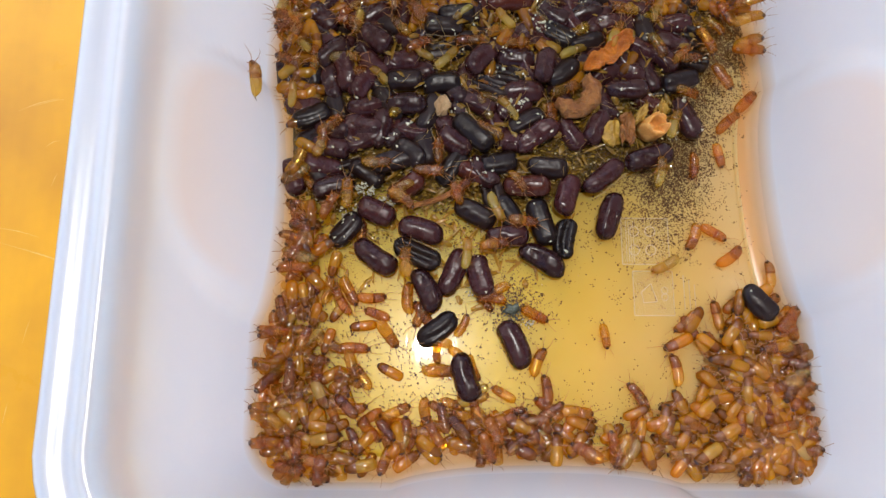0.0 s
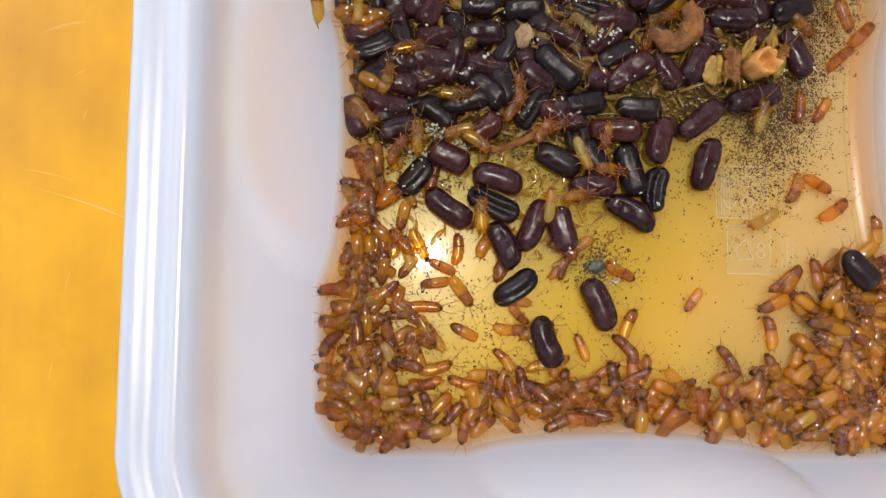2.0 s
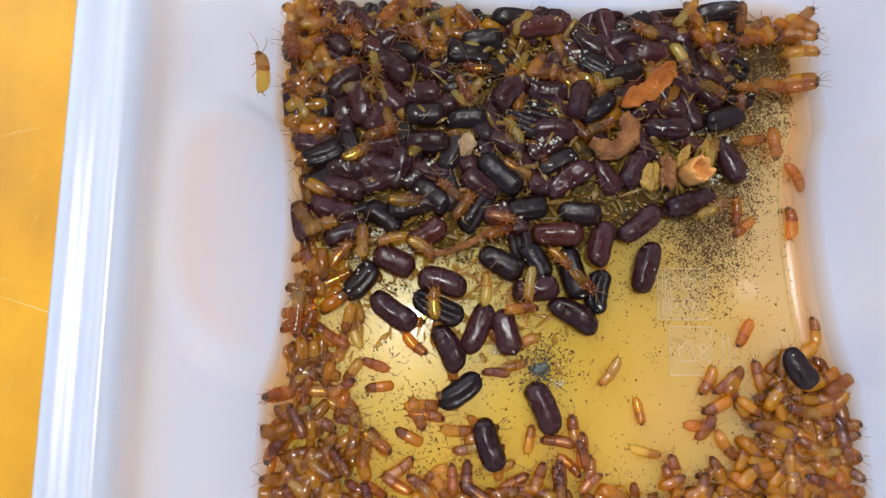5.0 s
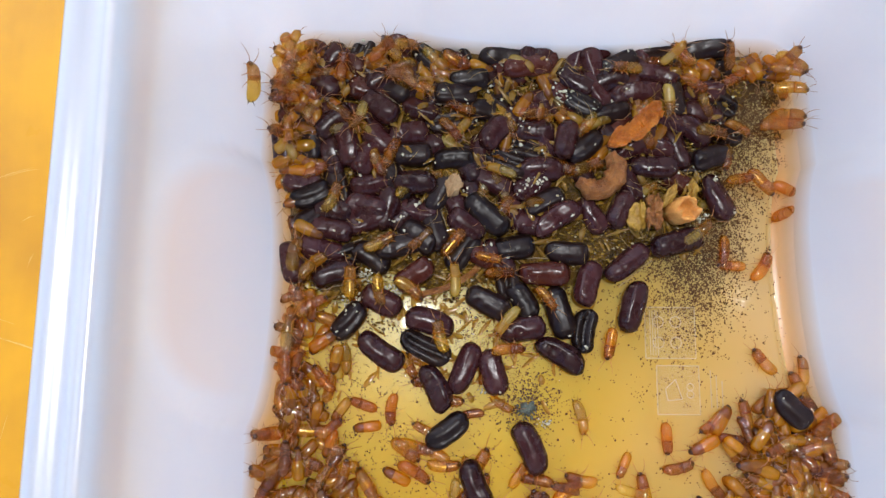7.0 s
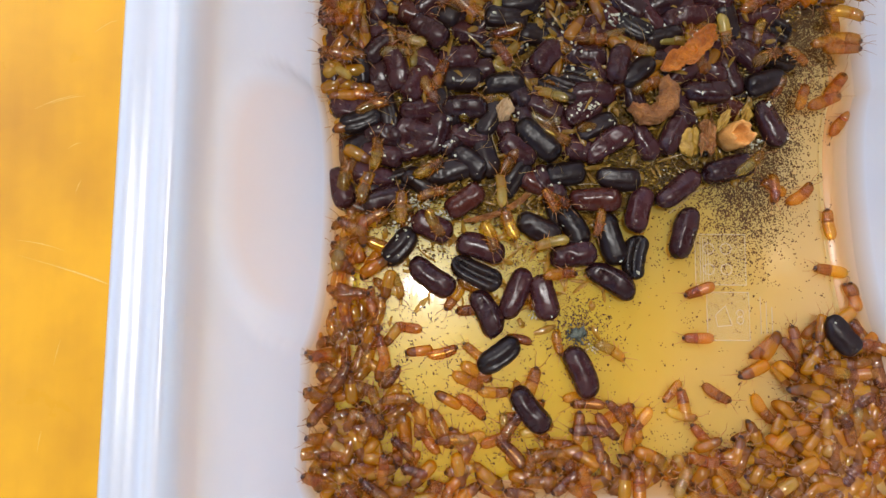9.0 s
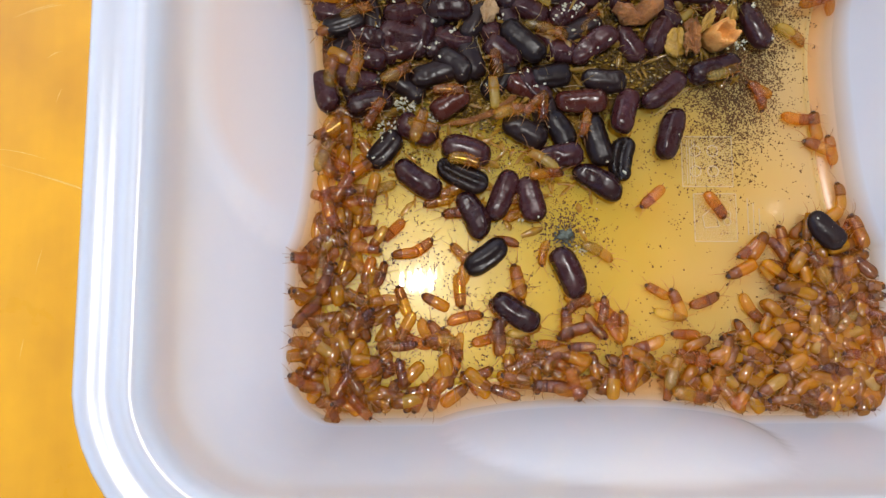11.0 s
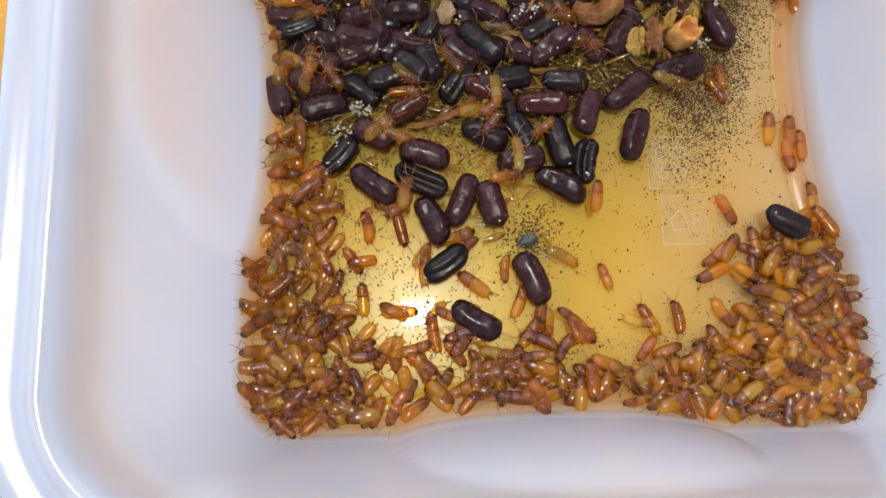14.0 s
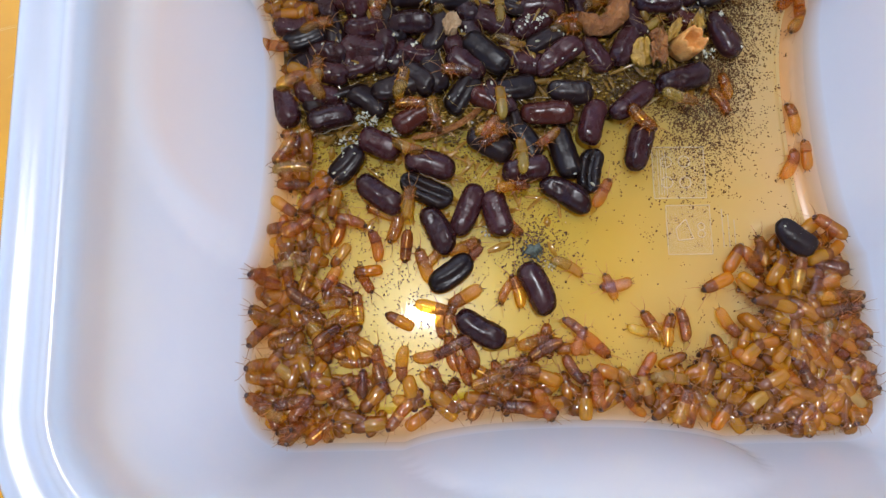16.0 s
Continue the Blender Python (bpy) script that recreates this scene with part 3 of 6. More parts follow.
CASE_MESH = {}
CASE_N = 0
CASE_LABEL = {
    "b": "glossy dark maroon egg case lying among others",
    "k": "shiny black egg case, slightly shrunken",
    "r": "reddish-brown ribbed egg case",
    "m": "dark egg case spotted with white mould",
    "f": "empty black egg case split open along its seam",
}
HEAP, LAST_CASES = [], []


def heap_height(x, y):
    """How deep the cases lie on one another."""
    d = math.exp(-(((x - 12) / 42) ** 4 + ((y - 60) / 27) ** 4))
    return 3.2 * d


def ootheca(x, y, turn, length, kind):
    global CASE_N
    CASE_N += 1
    rng = random.Random(CASE_N)
    variant = (kind, CASE_N % 7)
    if variant not in CASE_MESH:
        ob = part("egg_case", pill_mesh(kind, hash_of(variant)), PILL[kind])
        CASE_MESH[variant] = ob.data
    else:
        ob = new("egg_case", CASE_MESH[variant])
    s = min(max(length / 9.3, 0.88), 1.1)
    over = sum(1 for px, py in HEAP if (px - x) ** 2 + (py - y) ** 2 < 22)
    z = 0.35 + (heap_height(x, y) * rng.uniform(0.3, 1.0) if y > 26 else 0) + 0.5 * min(over, 2)
    HEAP.append((x, y))
    LAST_CASES.append(ob.name)
    tilt = rng.uniform(-9, 9) if y > 26 else 0
    ob.matrix_world = at(x, y, z, rng.uniform(-25, 25) if y > 26 else 0, tilt, turn) @ Matrix.Diagonal((s, 1, 1, 1))
    tagged(ob, CASE_LABEL[kind], "egg case", "egg cases in the box")
    if kind in "m" or rng.random() < 0.25:
        bm = bmesh.new()
        for _ in range(14 if kind == "m" else 5):
            u, v = rng.uniform(-4, 4), rng.uniform(-1.3, 1.3)
            r = rng.uniform(0.12, 0.42)
            top = {"b": 0.92, "k": 0.8, "r": 0.9, "m": 0.88, "f": 0.55}[kind] * (2.1 + 0.95 * math.sqrt(max(0.1, 4.6 - v * v)))
            lump(bm, u, v, top - 0.12, r, r * rng.uniform(0.6, 1), 0.2, 0.9, rng, rings=4, sides=6)
        tagged(part("mould", bm, MOULD, ob, "white mould specks"), kind="stuff")
    return ob


def hash_of(v):
    return sum(ord(c) for c in str(v))


ootheca(6.9, 71.4, -2, 10.4, "k")
ootheca(11.5, 68.1, 9, 10.3, "r")
ootheca(-29.0, 65.8, -42, 8.5, "b")
ootheca(-14.8, 64.6, -27, 6.3, "k")
ootheca(-0.0, 67.1, 7, 7.4, "k")
ootheca(-2.8, 63.1, -3, 8.4, "k")
ootheca(6.6, 62.9, -41, 7.0, "f")
ootheca(3.3, 59.4, -10, 6.2, "k")
ootheca(20.9, 65.8, -31, 5.5, "m")
ootheca(22.1, 62.0, -27, 5.0, "k")
ootheca(27.7, 60.6, 15, 7.1, "k")
ootheca(29.7, 70.9, 23, 6.3, "k")
ootheca(34.1, 65.1, 1, 9.1, "m")
ootheca(37.4, 74.2, 19, 7.1, "k")
ootheca(47.3, 73.9, 11, 10.1, "k")
ootheca(40.5, 63.6, -83, 5.5, "k")
ootheca(50.2, 63.9, -29, 8.3, "f")
ootheca(44.0, 56.8, -38, 8.3, "b")
ootheca(50.8, 57.5, -14, 6.9, "f")
ootheca(47.7, 51.9, 18, 8.4, "k")
ootheca(36.5, 53.4, -13, 8.0, "b")
ootheca(36.1, 48.7, -3, 9.5, "b")
ootheca(18.2, 54.2, 76, 8.2, "b")
ootheca(22.8, 52.8, 41, 5.3, "k")
ootheca(4.8, 55.8, 49, 8.2, "b")
ootheca(7.4, 50.0, -24, 9.6, "f")
ootheca(12.8, 56.9, -4, 7.3, "b")
ootheca(11.3, 52.6, -16, 8.1, "f")
ootheca(-2.8, 50.4, 5, 7.2, "k")
ootheca(-4.2, 57.8, 6, 6.7, "f")
ootheca(-11.4, 55.4, 6, 6.7, "b")
ootheca(-10.8, 51.2, 1, 5.5, "k")
ootheca(-23.1, 53.3, -76, 8.8, "b")
ootheca(-30.3, 53.8, -84, 6.8, "k")
ootheca(-36.0, 52.7, -80, 8.2, "b")
ootheca(-19.2, 46.1, 10, 8.3, "b")
ootheca(-10.2, 45.7, -1, 8.8, "b")
ootheca(-17.0, 60.8, -34, 8.1, "b")
ootheca(4.7, 45.2, -27, 7.4, "b")
ootheca(12.4, 44.7, 27, 7.5, "m")
ootheca(15.1, 41.8, 26, 7.4, "k")
ootheca(17.5, 38.5, 35, 10.2, "b")
ootheca(23.9, 39.7, -56, 6.9, "b")
ootheca(29.2, 41.4, 62, 8.6, "b")
ootheca(48.4, 43.5, -66, 9.8, "m")
ootheca(3.7, 39.8, -42, 11.4, "k")
ootheca(-6.1, 37.0, -74, 9.2, "k")
ootheca(-0.9, 32.6, 52, 8.4, "k")
ootheca(-18.4, 37.4, 20, 9.7, "b")
ootheca(-9.5, 35.1, -37, 5.4, "k")
ootheca(-12.7, 33.2, 17, 10.1, "k")
ootheca(-10.2, 28.5, 35, 6.4, "r")
ootheca(-25.5, 27.7, 16, 8.8, "b")
ootheca(-33.6, 29.8, -72, 7.6, "b")
ootheca(-29.4, 38.6, 38, 6.0, "k")
ootheca(-30.2, 43.2, 22, 5.2, "k")
ootheca(-19.1, 30.6, -33, 3.9, "k")
ootheca(-16.3, 23.1, -26, 4.8, "m")
ootheca(-22.6, 19.2, 51, 6.5, "k")
ootheca(8.9, 33.1, 9, 5.7, "k")
ootheca(19.2, 33.3, -5, 8.5, "k")
ootheca(14.9, 29.3, 0, 9.8, "r")
ootheca(7.6, 27.6, -76, 6.7, "f")
ootheca(10.3, 23.0, -59, 5.6, "k")
ootheca(4.0, 22.8, -27, 9.0, "k")
ootheca(10.5, 17.9, 10, 8.7, "b")
ootheca(17.8, 21.1, -73, 10.3, "k")
ootheca(22.9, 26.6, 73, 9.1, "b")
ootheca(22.9, 17.6, 80, 8.4, "f")
ootheca(17.5, 12.8, -30, 10.7, "b")
ootheca(31.2, 30.3, 39, 10.6, "b")
ootheca(31.9, 22.3, 73, 10.7, "b")
ootheca(40.5, 35.0, 16, 10.2, "b")
ootheca(-7.2, 18.8, -16, 9.4, "b")
ootheca(-7.8, 14.4, -25, 12.1, "f")
ootheca(-16.1, 13.6, -35, 9.8, "b")
ootheca(-6.2, 6.6, -63, 9.3, "b")
ootheca(-0.6, 10.5, 67, 10.2, "b")
ootheca(5.0, 9.8, -75, 8.7, "m")
ootheca(-3.7, -1.0, 36, 9.0, "k")
ootheca(11.5, -4.1, -66, 10.0, "b")
ootheca(60.5, 3.4, -47, 6.5, "k")
ootheca(1.4, -10.9, -28, 9.6, "b")


PUSHED = [(bpy.data.objects[n], high, rows) for n, high, rows in ((LAST_CASES[-1], 0.4, [(0.0, 2.2, -10.5, -72), (3.5, 2.3, -11.1, -69), (5.0, 1.9, -10.6, -71), (7.5, 2.0, -10.8, -66), (9.0, 2.4, -10.9, -52), (9.5, 2.3, -11.0, -40), (12.5, 1.8, -11.2, -32), (16.0, 1.6, -11.0, -31)]),
                                                      (LAST_CASES[-2], 2.9, [(0.0, 60.5, 4.5, -50), (1.5, 59.6, 3.0, -50), (3.5, 59.0, 3.9, -46), (5.0, 59.4, 3.8, -58), (7.3, 60.5, 3.7, -47), (9.0, 60.2, 3.4, -55), (12.5, 58.8, 4.6, -38), (14.5, 57.7, 5.6, -31), (16.0, 58.2, 4.4, -42)]))]


def buried_cases():
    """Cases lower in the heap, seen between the others."""
    rng = random.Random(77)
    made = 0
    while made < 92:
        x, y = rng.uniform(-35, 50), rng.uniform(30, 74)
        if y < 46 and x > 14 or x > 44 and y < 60:
            continue
        near = min((px - x) ** 2 + (py - y) ** 2 for px, py in HEAP)
        if near < 8:
            continue
        made += 1
        ob = ootheca(x, y, rng.uniform(0, 180), rng.uniform(7.5, 9.5), rng.choice("bbbbrkkf"))
        ob.location.z = (0.3 + heap_height(x, y) * rng.uniform(0.1, 0.55)) * MM


buried_cases()


# ---- scraps in the heap ----
def ribbon(name, path, width, thick, mat, rng, z, wave=0.5, curl=0.0, torn=0.2):
    """A torn, uneven strip along a path, with thickness."""
    bm = bmesh.new()
    pts = [Vector((x, y, 0)) for x, y in path]
    fine = []
    for a, b, c, d in zip([pts[0]] + pts, pts, pts[1:], pts[2:] + [pts[-1]]):
        for k in range(9):
            u = k / 9
            fine.append(0.5 * ((2 * b) + (c - a) * u + (2 * a - 5 * b + 4 * c - d) * u * u + (3 * b - a - 3 * c + d) * u ** 3))
    fine.append(pts[-1])
    rings = []
    off = rng.uniform(0, 99)
    n = len(fine) - 1
    m = 17
    for i, p in enumerate(fine):
        d = (fine[min(i + 1, n)] - fine[max(i - 1, 0)]).normalized()
        s = Vector((-d.y, d.x, 0))
        e = min(1.0, 0.45 + 3.0 * min(i, n - i) / n)
        up, lo = [], []
        for k in range(m):
            v = -1 + 2 * k / (m - 1)
            w = width * 0.5 * v * e * (1 + 0.4 * noise.noise(Vector((i * 0.2, v, off))) + torn * noise.noise(Vector((i * 1.3, v, off + 3))))
            h = z + wave * noise.noise(Vector((i * 0.17, v * 1.3, off + 7))) + 0.35 * noise.noise(Vector((i * 0.5, v * 3, off + 2))) + 0.15 * noise.noise(Vector((i * 1.1, v * 6, off + 4))) + curl * v * v
            q = p + s * w
            t = thick * (1 - 0.5 * abs(v) ** 3)
            up.append(bm.verts.new((q.x, q.y, h + t)))
            lo.append(bm.verts.new((q.x, q.y, h)))
        rings.append(up + lo[::-1])
    bridged(bm, rings, True, True, True)
    bmesh.ops.recalc_face_normals(bm, faces=bm.faces[:])
    return part(name, bm, mat)


def shred(length, wide, mat, rng):
    """A torn scrap with ridges along its length."""
    bm = bmesh.new()
    off = rng.uniform(0, 99)
    rings = []
    n, m = 22, 15
    for i in range(n + 1):
        u = i / n
        up, lo = [], []
        for k in range(m):
            v = -1 + 2 * k / (m - 1)
            x = length * (u - 0.5) * (1 + 0.4 * noise.noise(Vector((v * 1.5, off, 1)))) + 0.8 * noise.noise(Vector((v * 4, off, u * 2)))
            y = wide * 0.5 * v * (1 - 0.55 * abs(2 * u - 1) ** 3) * (1 + 0.5 * noise.noise(Vector((u * 2.5, v, off))) + 0.3 * noise.noise(Vector((u * 9, v, off))))
            z = 0.3 * abs(math.sin(v * 5 + off + u)) - 0.5 * v * v + 0.9 * noise.noise(Vector((u * 3, v * 2, off + 5))) + 0.25 * noise.noise(Vector((u * 8, v * 6, off + 9)))
            up.append(bm.verts.new((x, y, z + 0.3)))
            lo.append(bm.verts.new((x * 0.96, y * 0.94, z - 0.35)))
        rings.append(up + lo[::-1])
    bridged(bm, rings, True, True, True)
    bmesh.ops.recalc_face_normals(bm, faces=bm.faces[:])
    return part("flake", bm, mat)


def scraps():
    rng = random.Random(31)
    tagged(ribbon("peel", [(26.9, 53.0), (30.2, 55.2), (33.4, 57.0), (35.4, 59.6), (37.4, 60.4)], 3.7, 0.8, ORANGE_PEEL, rng, 5.6, 0.4, 1.6, 0.2), "curled strip of dried orange peel on the egg cases", "peel")
    tagged(ribbon("peel", [(27.4, 51.6), (28.6, 48.6), (27.0, 45.2), (23.8, 44.6), (20.9, 46.2)], 3.9, 1.1, PEEL, rng, 6.2, 0.5, -1.3, 0.35), "crusty C-shaped scrap of brown-orange peel", "peel")
    tagged(ribbon("fibre_strip", [(3.1, 34.4), (2.4, 30.2), (-1.6, 26.8), (-6.1, 25.0), (-10.3, 24.2)], 1.2, 0.5, PEEL, rng, 1.6, 0.3, 0.0), "thin brown-orange fibrous strip among crumbs", "strip")
    for x, y, z, length, wide, turn, mat, label in (
            (-3.1, 44.9, 5.6, 4.0, 3.0, 75, DRY_FLAKE, "pale crumpled dry flake"),
            (32.6, 39.6, 4.7, 5.4, 4.4, 84, YELLOW_PEEL, "yellow crumpled flake of dried food"),
            (35.4, 40.3, 5.9, 7.0, 3.6, 86, PEEL, "reddish-brown ridged scrap of peel"),
            (38.6, 43.4, 5.4, 4.6, 2.0, 60, YELLOW_PEEL, "pale yellow ridged strip beside the stub"),
            (43.4, 44.6, 4.6, 4.2, 1.9, 84, YELLOW_PEEL, "pale yellow scrap beside the stub")):
        ob = shred(length, wide, mat, rng)
        ob.matrix_world = at(x, y, z, rng.uniform(-14, 14), rng.uniform(-10, 10), turn)
        tagged(ob, label, "flake")
    # a rolled-up stub with a torn hollow end
    bm = bmesh.new()
    rings = []
    n = 30
    for h, r0, torn in ((0, 2.2, 0.0), (1.2, 2.1, 0.0), (2.2, 2.1, 0.0), (3.2, 2.0, 0.35), (3.9, 1.9, 0.8), (4.0, 1.6, 0.8), (3.3, 1.3, 0.5), (2.2, 0.95, 0.2), (1.4, 0.4, 0.0)):
        ring = []
        for k in range(n):
            a = math.tau * k / n
            ca, sa = math.cos(a), math.sin(a)
            r = r0 * (1 + 0.16 * noise.noise(Vector((ca * 1.2, sa * 1.2, 5))) + 0.10 * noise.noise(Vector((ca * 5, sa * 5, h * 0.5))))
            lift = torn * 2.2 * noise.noise(Vector((ca * 1.7, sa * 1.7, 2))) + 0.5 * torn * noise.noise(Vector((ca * 6, sa * 6, h)))
            ring.append(bm.verts.new((r * ca + 0.25 * h, r * sa, h + lift)))
        rings.append(ring)
    bridged(bm, rings, True, True, True)
    bmesh.ops.recalc_face_normals(bm, faces=bm.faces[:])
    curl = part("peel_curl", bm, PALE_PEEL)
    curl.matrix_world = at(40.4, 40.8, 3.2, -4, -2, 330) @ Matrix.Diagonal((1.2, 1.2, 1.1, 1))
    tagged(curl, "rolled pale-orange stub of dried peel with a torn end", "peel")
    # mouldy lumps
    bm = bmesh.new()
    lump(bm, 0, 0, 0.7, 1.3, 1.1, 0.8, 0.9, rng, 0.4, 10, 14)
    for _ in range(44):
        a, r = rng.uniform(0, 6.28), rng.uniform(0.2, 2.1)
        lump(bm, r * math.cos(a), r * math.sin(a), max(0.1, 1.4 - 0.6 * r), rng.uniform(0.12, 0.4), rng.uniform(0.12, 0.32), 0.26, 0.9, rng, a, 4, 6)
    for _ in range(26):
        a, r, lean = rng.uniform(0, 6.28), rng.uniform(0.4, 1.4), rng.uniform(-0.8, 0.8)
        ca, sa = math.cos(a), math.sin(a)
        tube(bm, [(r * ca, r * sa, 0.8), (1.5 * r * ca - lean * sa * 0.5, 1.5 * r * sa + lean * ca * 0.5, 1.3), (2.1 * r * ca - lean * sa, 2.1 * r * sa + lean * ca, 0.6)], [0.04, 0.035, 0.02], 3)
    ob = part("mouldy_lump", bm, GREEN_MOULD)
    ob.matrix_world = at(11.4, 3.0, 0.4)
    tagged(ob, "grey-green mouldy lump beside a maroon egg case", "mould")
    for x, y, z, spread, n in ((-18.6, 27.4, 2.6, 2.2, 46), (-14.2, 25.0, 2.2, 1.8, 30), (-21.6, 23.0, 2.0, 2.4, 40), (12.4, 45.4, 5.2, 2.0, 40), (18.6, 63.0, 5.6, 1.8, 26), (14.6, 0.5, 0.5, 1.6, 12), (3.6, 7.0, 1.2, 1.6, 16), (45.6, 39.4, 4.0, 1.4, 14)):
        bm = bmesh.new()
        for _ in range(n):
            a, r = rng.uniform(0, 6.28), spread * rng.random() ** 0.6
            lump(bm, r * math.cos(a), 0.7 * r * math.sin(a), rng.uniform(-0.2, 0.6), rng.uniform(0.1, 0.42), rng.uniform(0.1, 0.3), rng.uniform(0.1, 0.35), 0.9, rng, a, 4, 6)
        ob = part("mould_patch", bm, MOULD)
        ob.matrix_world = at(x, y, z)
        tagged(ob, "powdery white-green mould growing on the egg cases", "mould", kind="stuff")


scraps()

# ---- litter and crumbs ----
def inside(x, y, margin=3.0):
    if not (CX - HX * (1 - WEST - 0.00014 * (y + 31)) + margin < x < CX + HX * (EAST - 0.0009 * (y + 31)) - margin and CY - HY + margin < y < CY + HY * NORTH - margin):
        return False
    for side, (mid, half, deep) in DENTS.items():
        u = ((y if side in "ew" else x) - mid) / half
        if abs(u) < 1:
            d = deep * (1 - abs(u) ** 2.4) ** 0.75 + margin
            edge = {"w": x - (CX - HX * (1 - WEST - 0.00014 * (y + 31))), "e": CX + HX * (EAST - 0.0009 * (y + 31)) - x, "s": y - (CY - HY), "n": CY + HY * NORTH - y}[side]
            if edge < d:
                return False
    return True


def litter_top(x, y):
    """How far inside the packed litter a place lies, and the litter's height there."""
    edge = 25 + 0.45 * max(0, x - 20) + 6 * noise.noise(Vector((x * 0.1, 3, 0)))
    d = min((y - edge) / 5, (46.5 + 0.9 * max(0, y - 52) - x) / 4, (x + 35.5) / 2)
    z = min(d, 1) * (0.9 + heap_height(x, y) * 0.5 + 0.4 * noise.noise(Vector((x * 0.5, y * 0.5, 0))))
    return d, 0.2 + max(z, 0)


def frass():
    """Loose dark droppings, thickest beside the heap."""
    rng = random.Random(11)
    verts, faces = [], []

    def grain(x, y, r):
        b = len(verts)
        z0 = max(0.42, litter_top(x, y)[1] + 0.03)
        h, a = r * rng.uniform(0.7, 1.2), rng.uniform(0, 3)
        for k in range(5):
            w = a + math.tau * k / 5
            q = r * rng.uniform(0.7, 1.25)
            verts.append((MM * (x + q * math.cos(w)), MM * (y + q * math.sin(w)), MM * z0))
        verts.append((MM * x, MM * y, MM * (z0 + h)))
        for k in range(5):
            faces.append((b + k, b + (k + 1) % 5, b + 5))

    spots = []
    zones = [(900, 31, 40, 8, 6, 0), (900, 5, 34, 22, 6, 0), (2300, 44, 33, 5, 7, 0), (4200, 58, 66, 4.5, 7, 0), (3200, 48, 41, 4.5, 12, -0.5), (2000, 53, 55, 4.5, 9, -0.3), (300, 38, 26, 7, 8, 0), (170, 45, 17, 10, 11, 0),
             (460, 12, 4, 3.2, 2.8, 0), (150, 18, 14, 26, 12, 0), (90, 22, -8, 30, 9, 0), (420, 2, 21, 16, 5, 0), (260, -15, -20, 18, 7, 0), (520, -12, -8, 13, 9, 0), (300, 22, -22, 14, 4, 0), (240, -28, 8, 7, 8, 0), (260, 35, -20, 22, 5, 0), (240, 62, -12, 9, 12, 0), (120, -34, -5, 6, 12, 0)]
    for n, mx, my, sx, sy, lean in zones:
        for _ in range(n):
            dy = rng.gauss(0, sy)
            x, y = mx + rng.gauss(0, sx) + lean * -dy * 0.35, my + dy
            if inside(x, y, 2):
                if rng.random() < 0.3:
                    for _ in range(3):
                        spots.append((x + rng.gauss(0, 0.5), y + rng.gauss(0, 0.5)))
                spots.append((x, y))
    for x, y in spots:
        grain(x, y, rng.uniform(0.08, 0.18) * (1.5 if rng.random() < 0.06 else 1))
    me = bpy.data.meshes.new("droppings")
    me.from_pydata(verts, [], faces)
    me.materials.append(FRASS)
    tagged(new("droppings", me), "dark brown droppings scattered on the box floor", "droppings", kind="stuff")


def litter():
    """Mustard-coloured food crumbs and shed skins between the cases."""
    rng = random.Random(12)
    verts, faces = [], []
    for k in range(26500):
        x, y = rng.uniform(-40, 62), rng.uniform(14, 75)
        thin = k >= 22000
        if thin:
            x, y = (rng.gauss(3, 9), rng.gauss(15, 6)) if k < 25300 else (rng.gauss(-24, 5), rng.gauss(17, 5))
        edge = 24 - 0.25 * max(0, x - 20) + 5 * noise.noise(Vector((x * 0.12, 3, 0)))
        if thin and not inside(x, y, 2) or not thin and (not inside(x, y, 2) or y < edge - 8 or x > 44 + 0.9 * max(0, y - 52) or (x > 20 and y < 25 + 0.45 * (x - 20)) or (y < edge and rng.random() < 0.6)):
            continue
        b = len(verts)
        n = rng.choice((3, 4, 5))
        r, z = rng.uniform(0.05, 0.2) if thin else rng.uniform(0.10, 0.5), (0.5 if y < edge else 1.1) + rng.uniform(0, 0.5) + (0 if thin else heap_height(x, y) * rng.uniform(0.45, 0.95))
        if thin:
            z = max(0.45, litter_top(x, y)[1] + 0.05)
        a, lift = rng.uniform(0, 6), rng.uniform(-0.5, 0.5)
        for k in range(n):
            w = a + math.tau * k / n
            q = r * rng.uniform(0.5, 1.3)
            verts.append((MM * (x + q * math.cos(w)), MM * (y + 0.6 * q * math.sin(w)), MM * (z + lift * math.cos(w) * r)))
        verts.append((MM * x, MM * y, MM * (z + 0.3 * r)))
        for k in range(n):
            faces.append((b + k, b + (k + 1) % n, b + n))
    me = bpy.data.meshes.new("food_crumbs")
    me.from_pydata(verts, [], faces)
    me.materials.append(CRUMB)
    tagged(new("food_crumbs", me), "mustard-yellow food crumbs and shed skins between the cases", "crumbs", kind="stuff")
    # the packed layer below
    bm = bmesh.new()
    nx, ny = 90, 56
    rows, bare = [], []
    for j in range(ny + 1):
        row = []
        for i in range(nx + 1):
            x, y = -38 + 100 * i / nx, 16 + 60 * j / ny
            d, z = litter_top(x, y)
            row.append(bm.verts.new((x, y, z)))
            if d < 0:
                bare.append(row[-1])
        rows.append(row)
    bridged(bm, rows, closed=False)
    bmesh.ops.delete(bm, geom=bare, context="VERTS")
    part("litter_layer", bm, LITTER)
    tagged(bpy.data.objects["litter_layer"], "packed layer of brown-yellow food litter under the egg cases", "litter", kind="stuff")


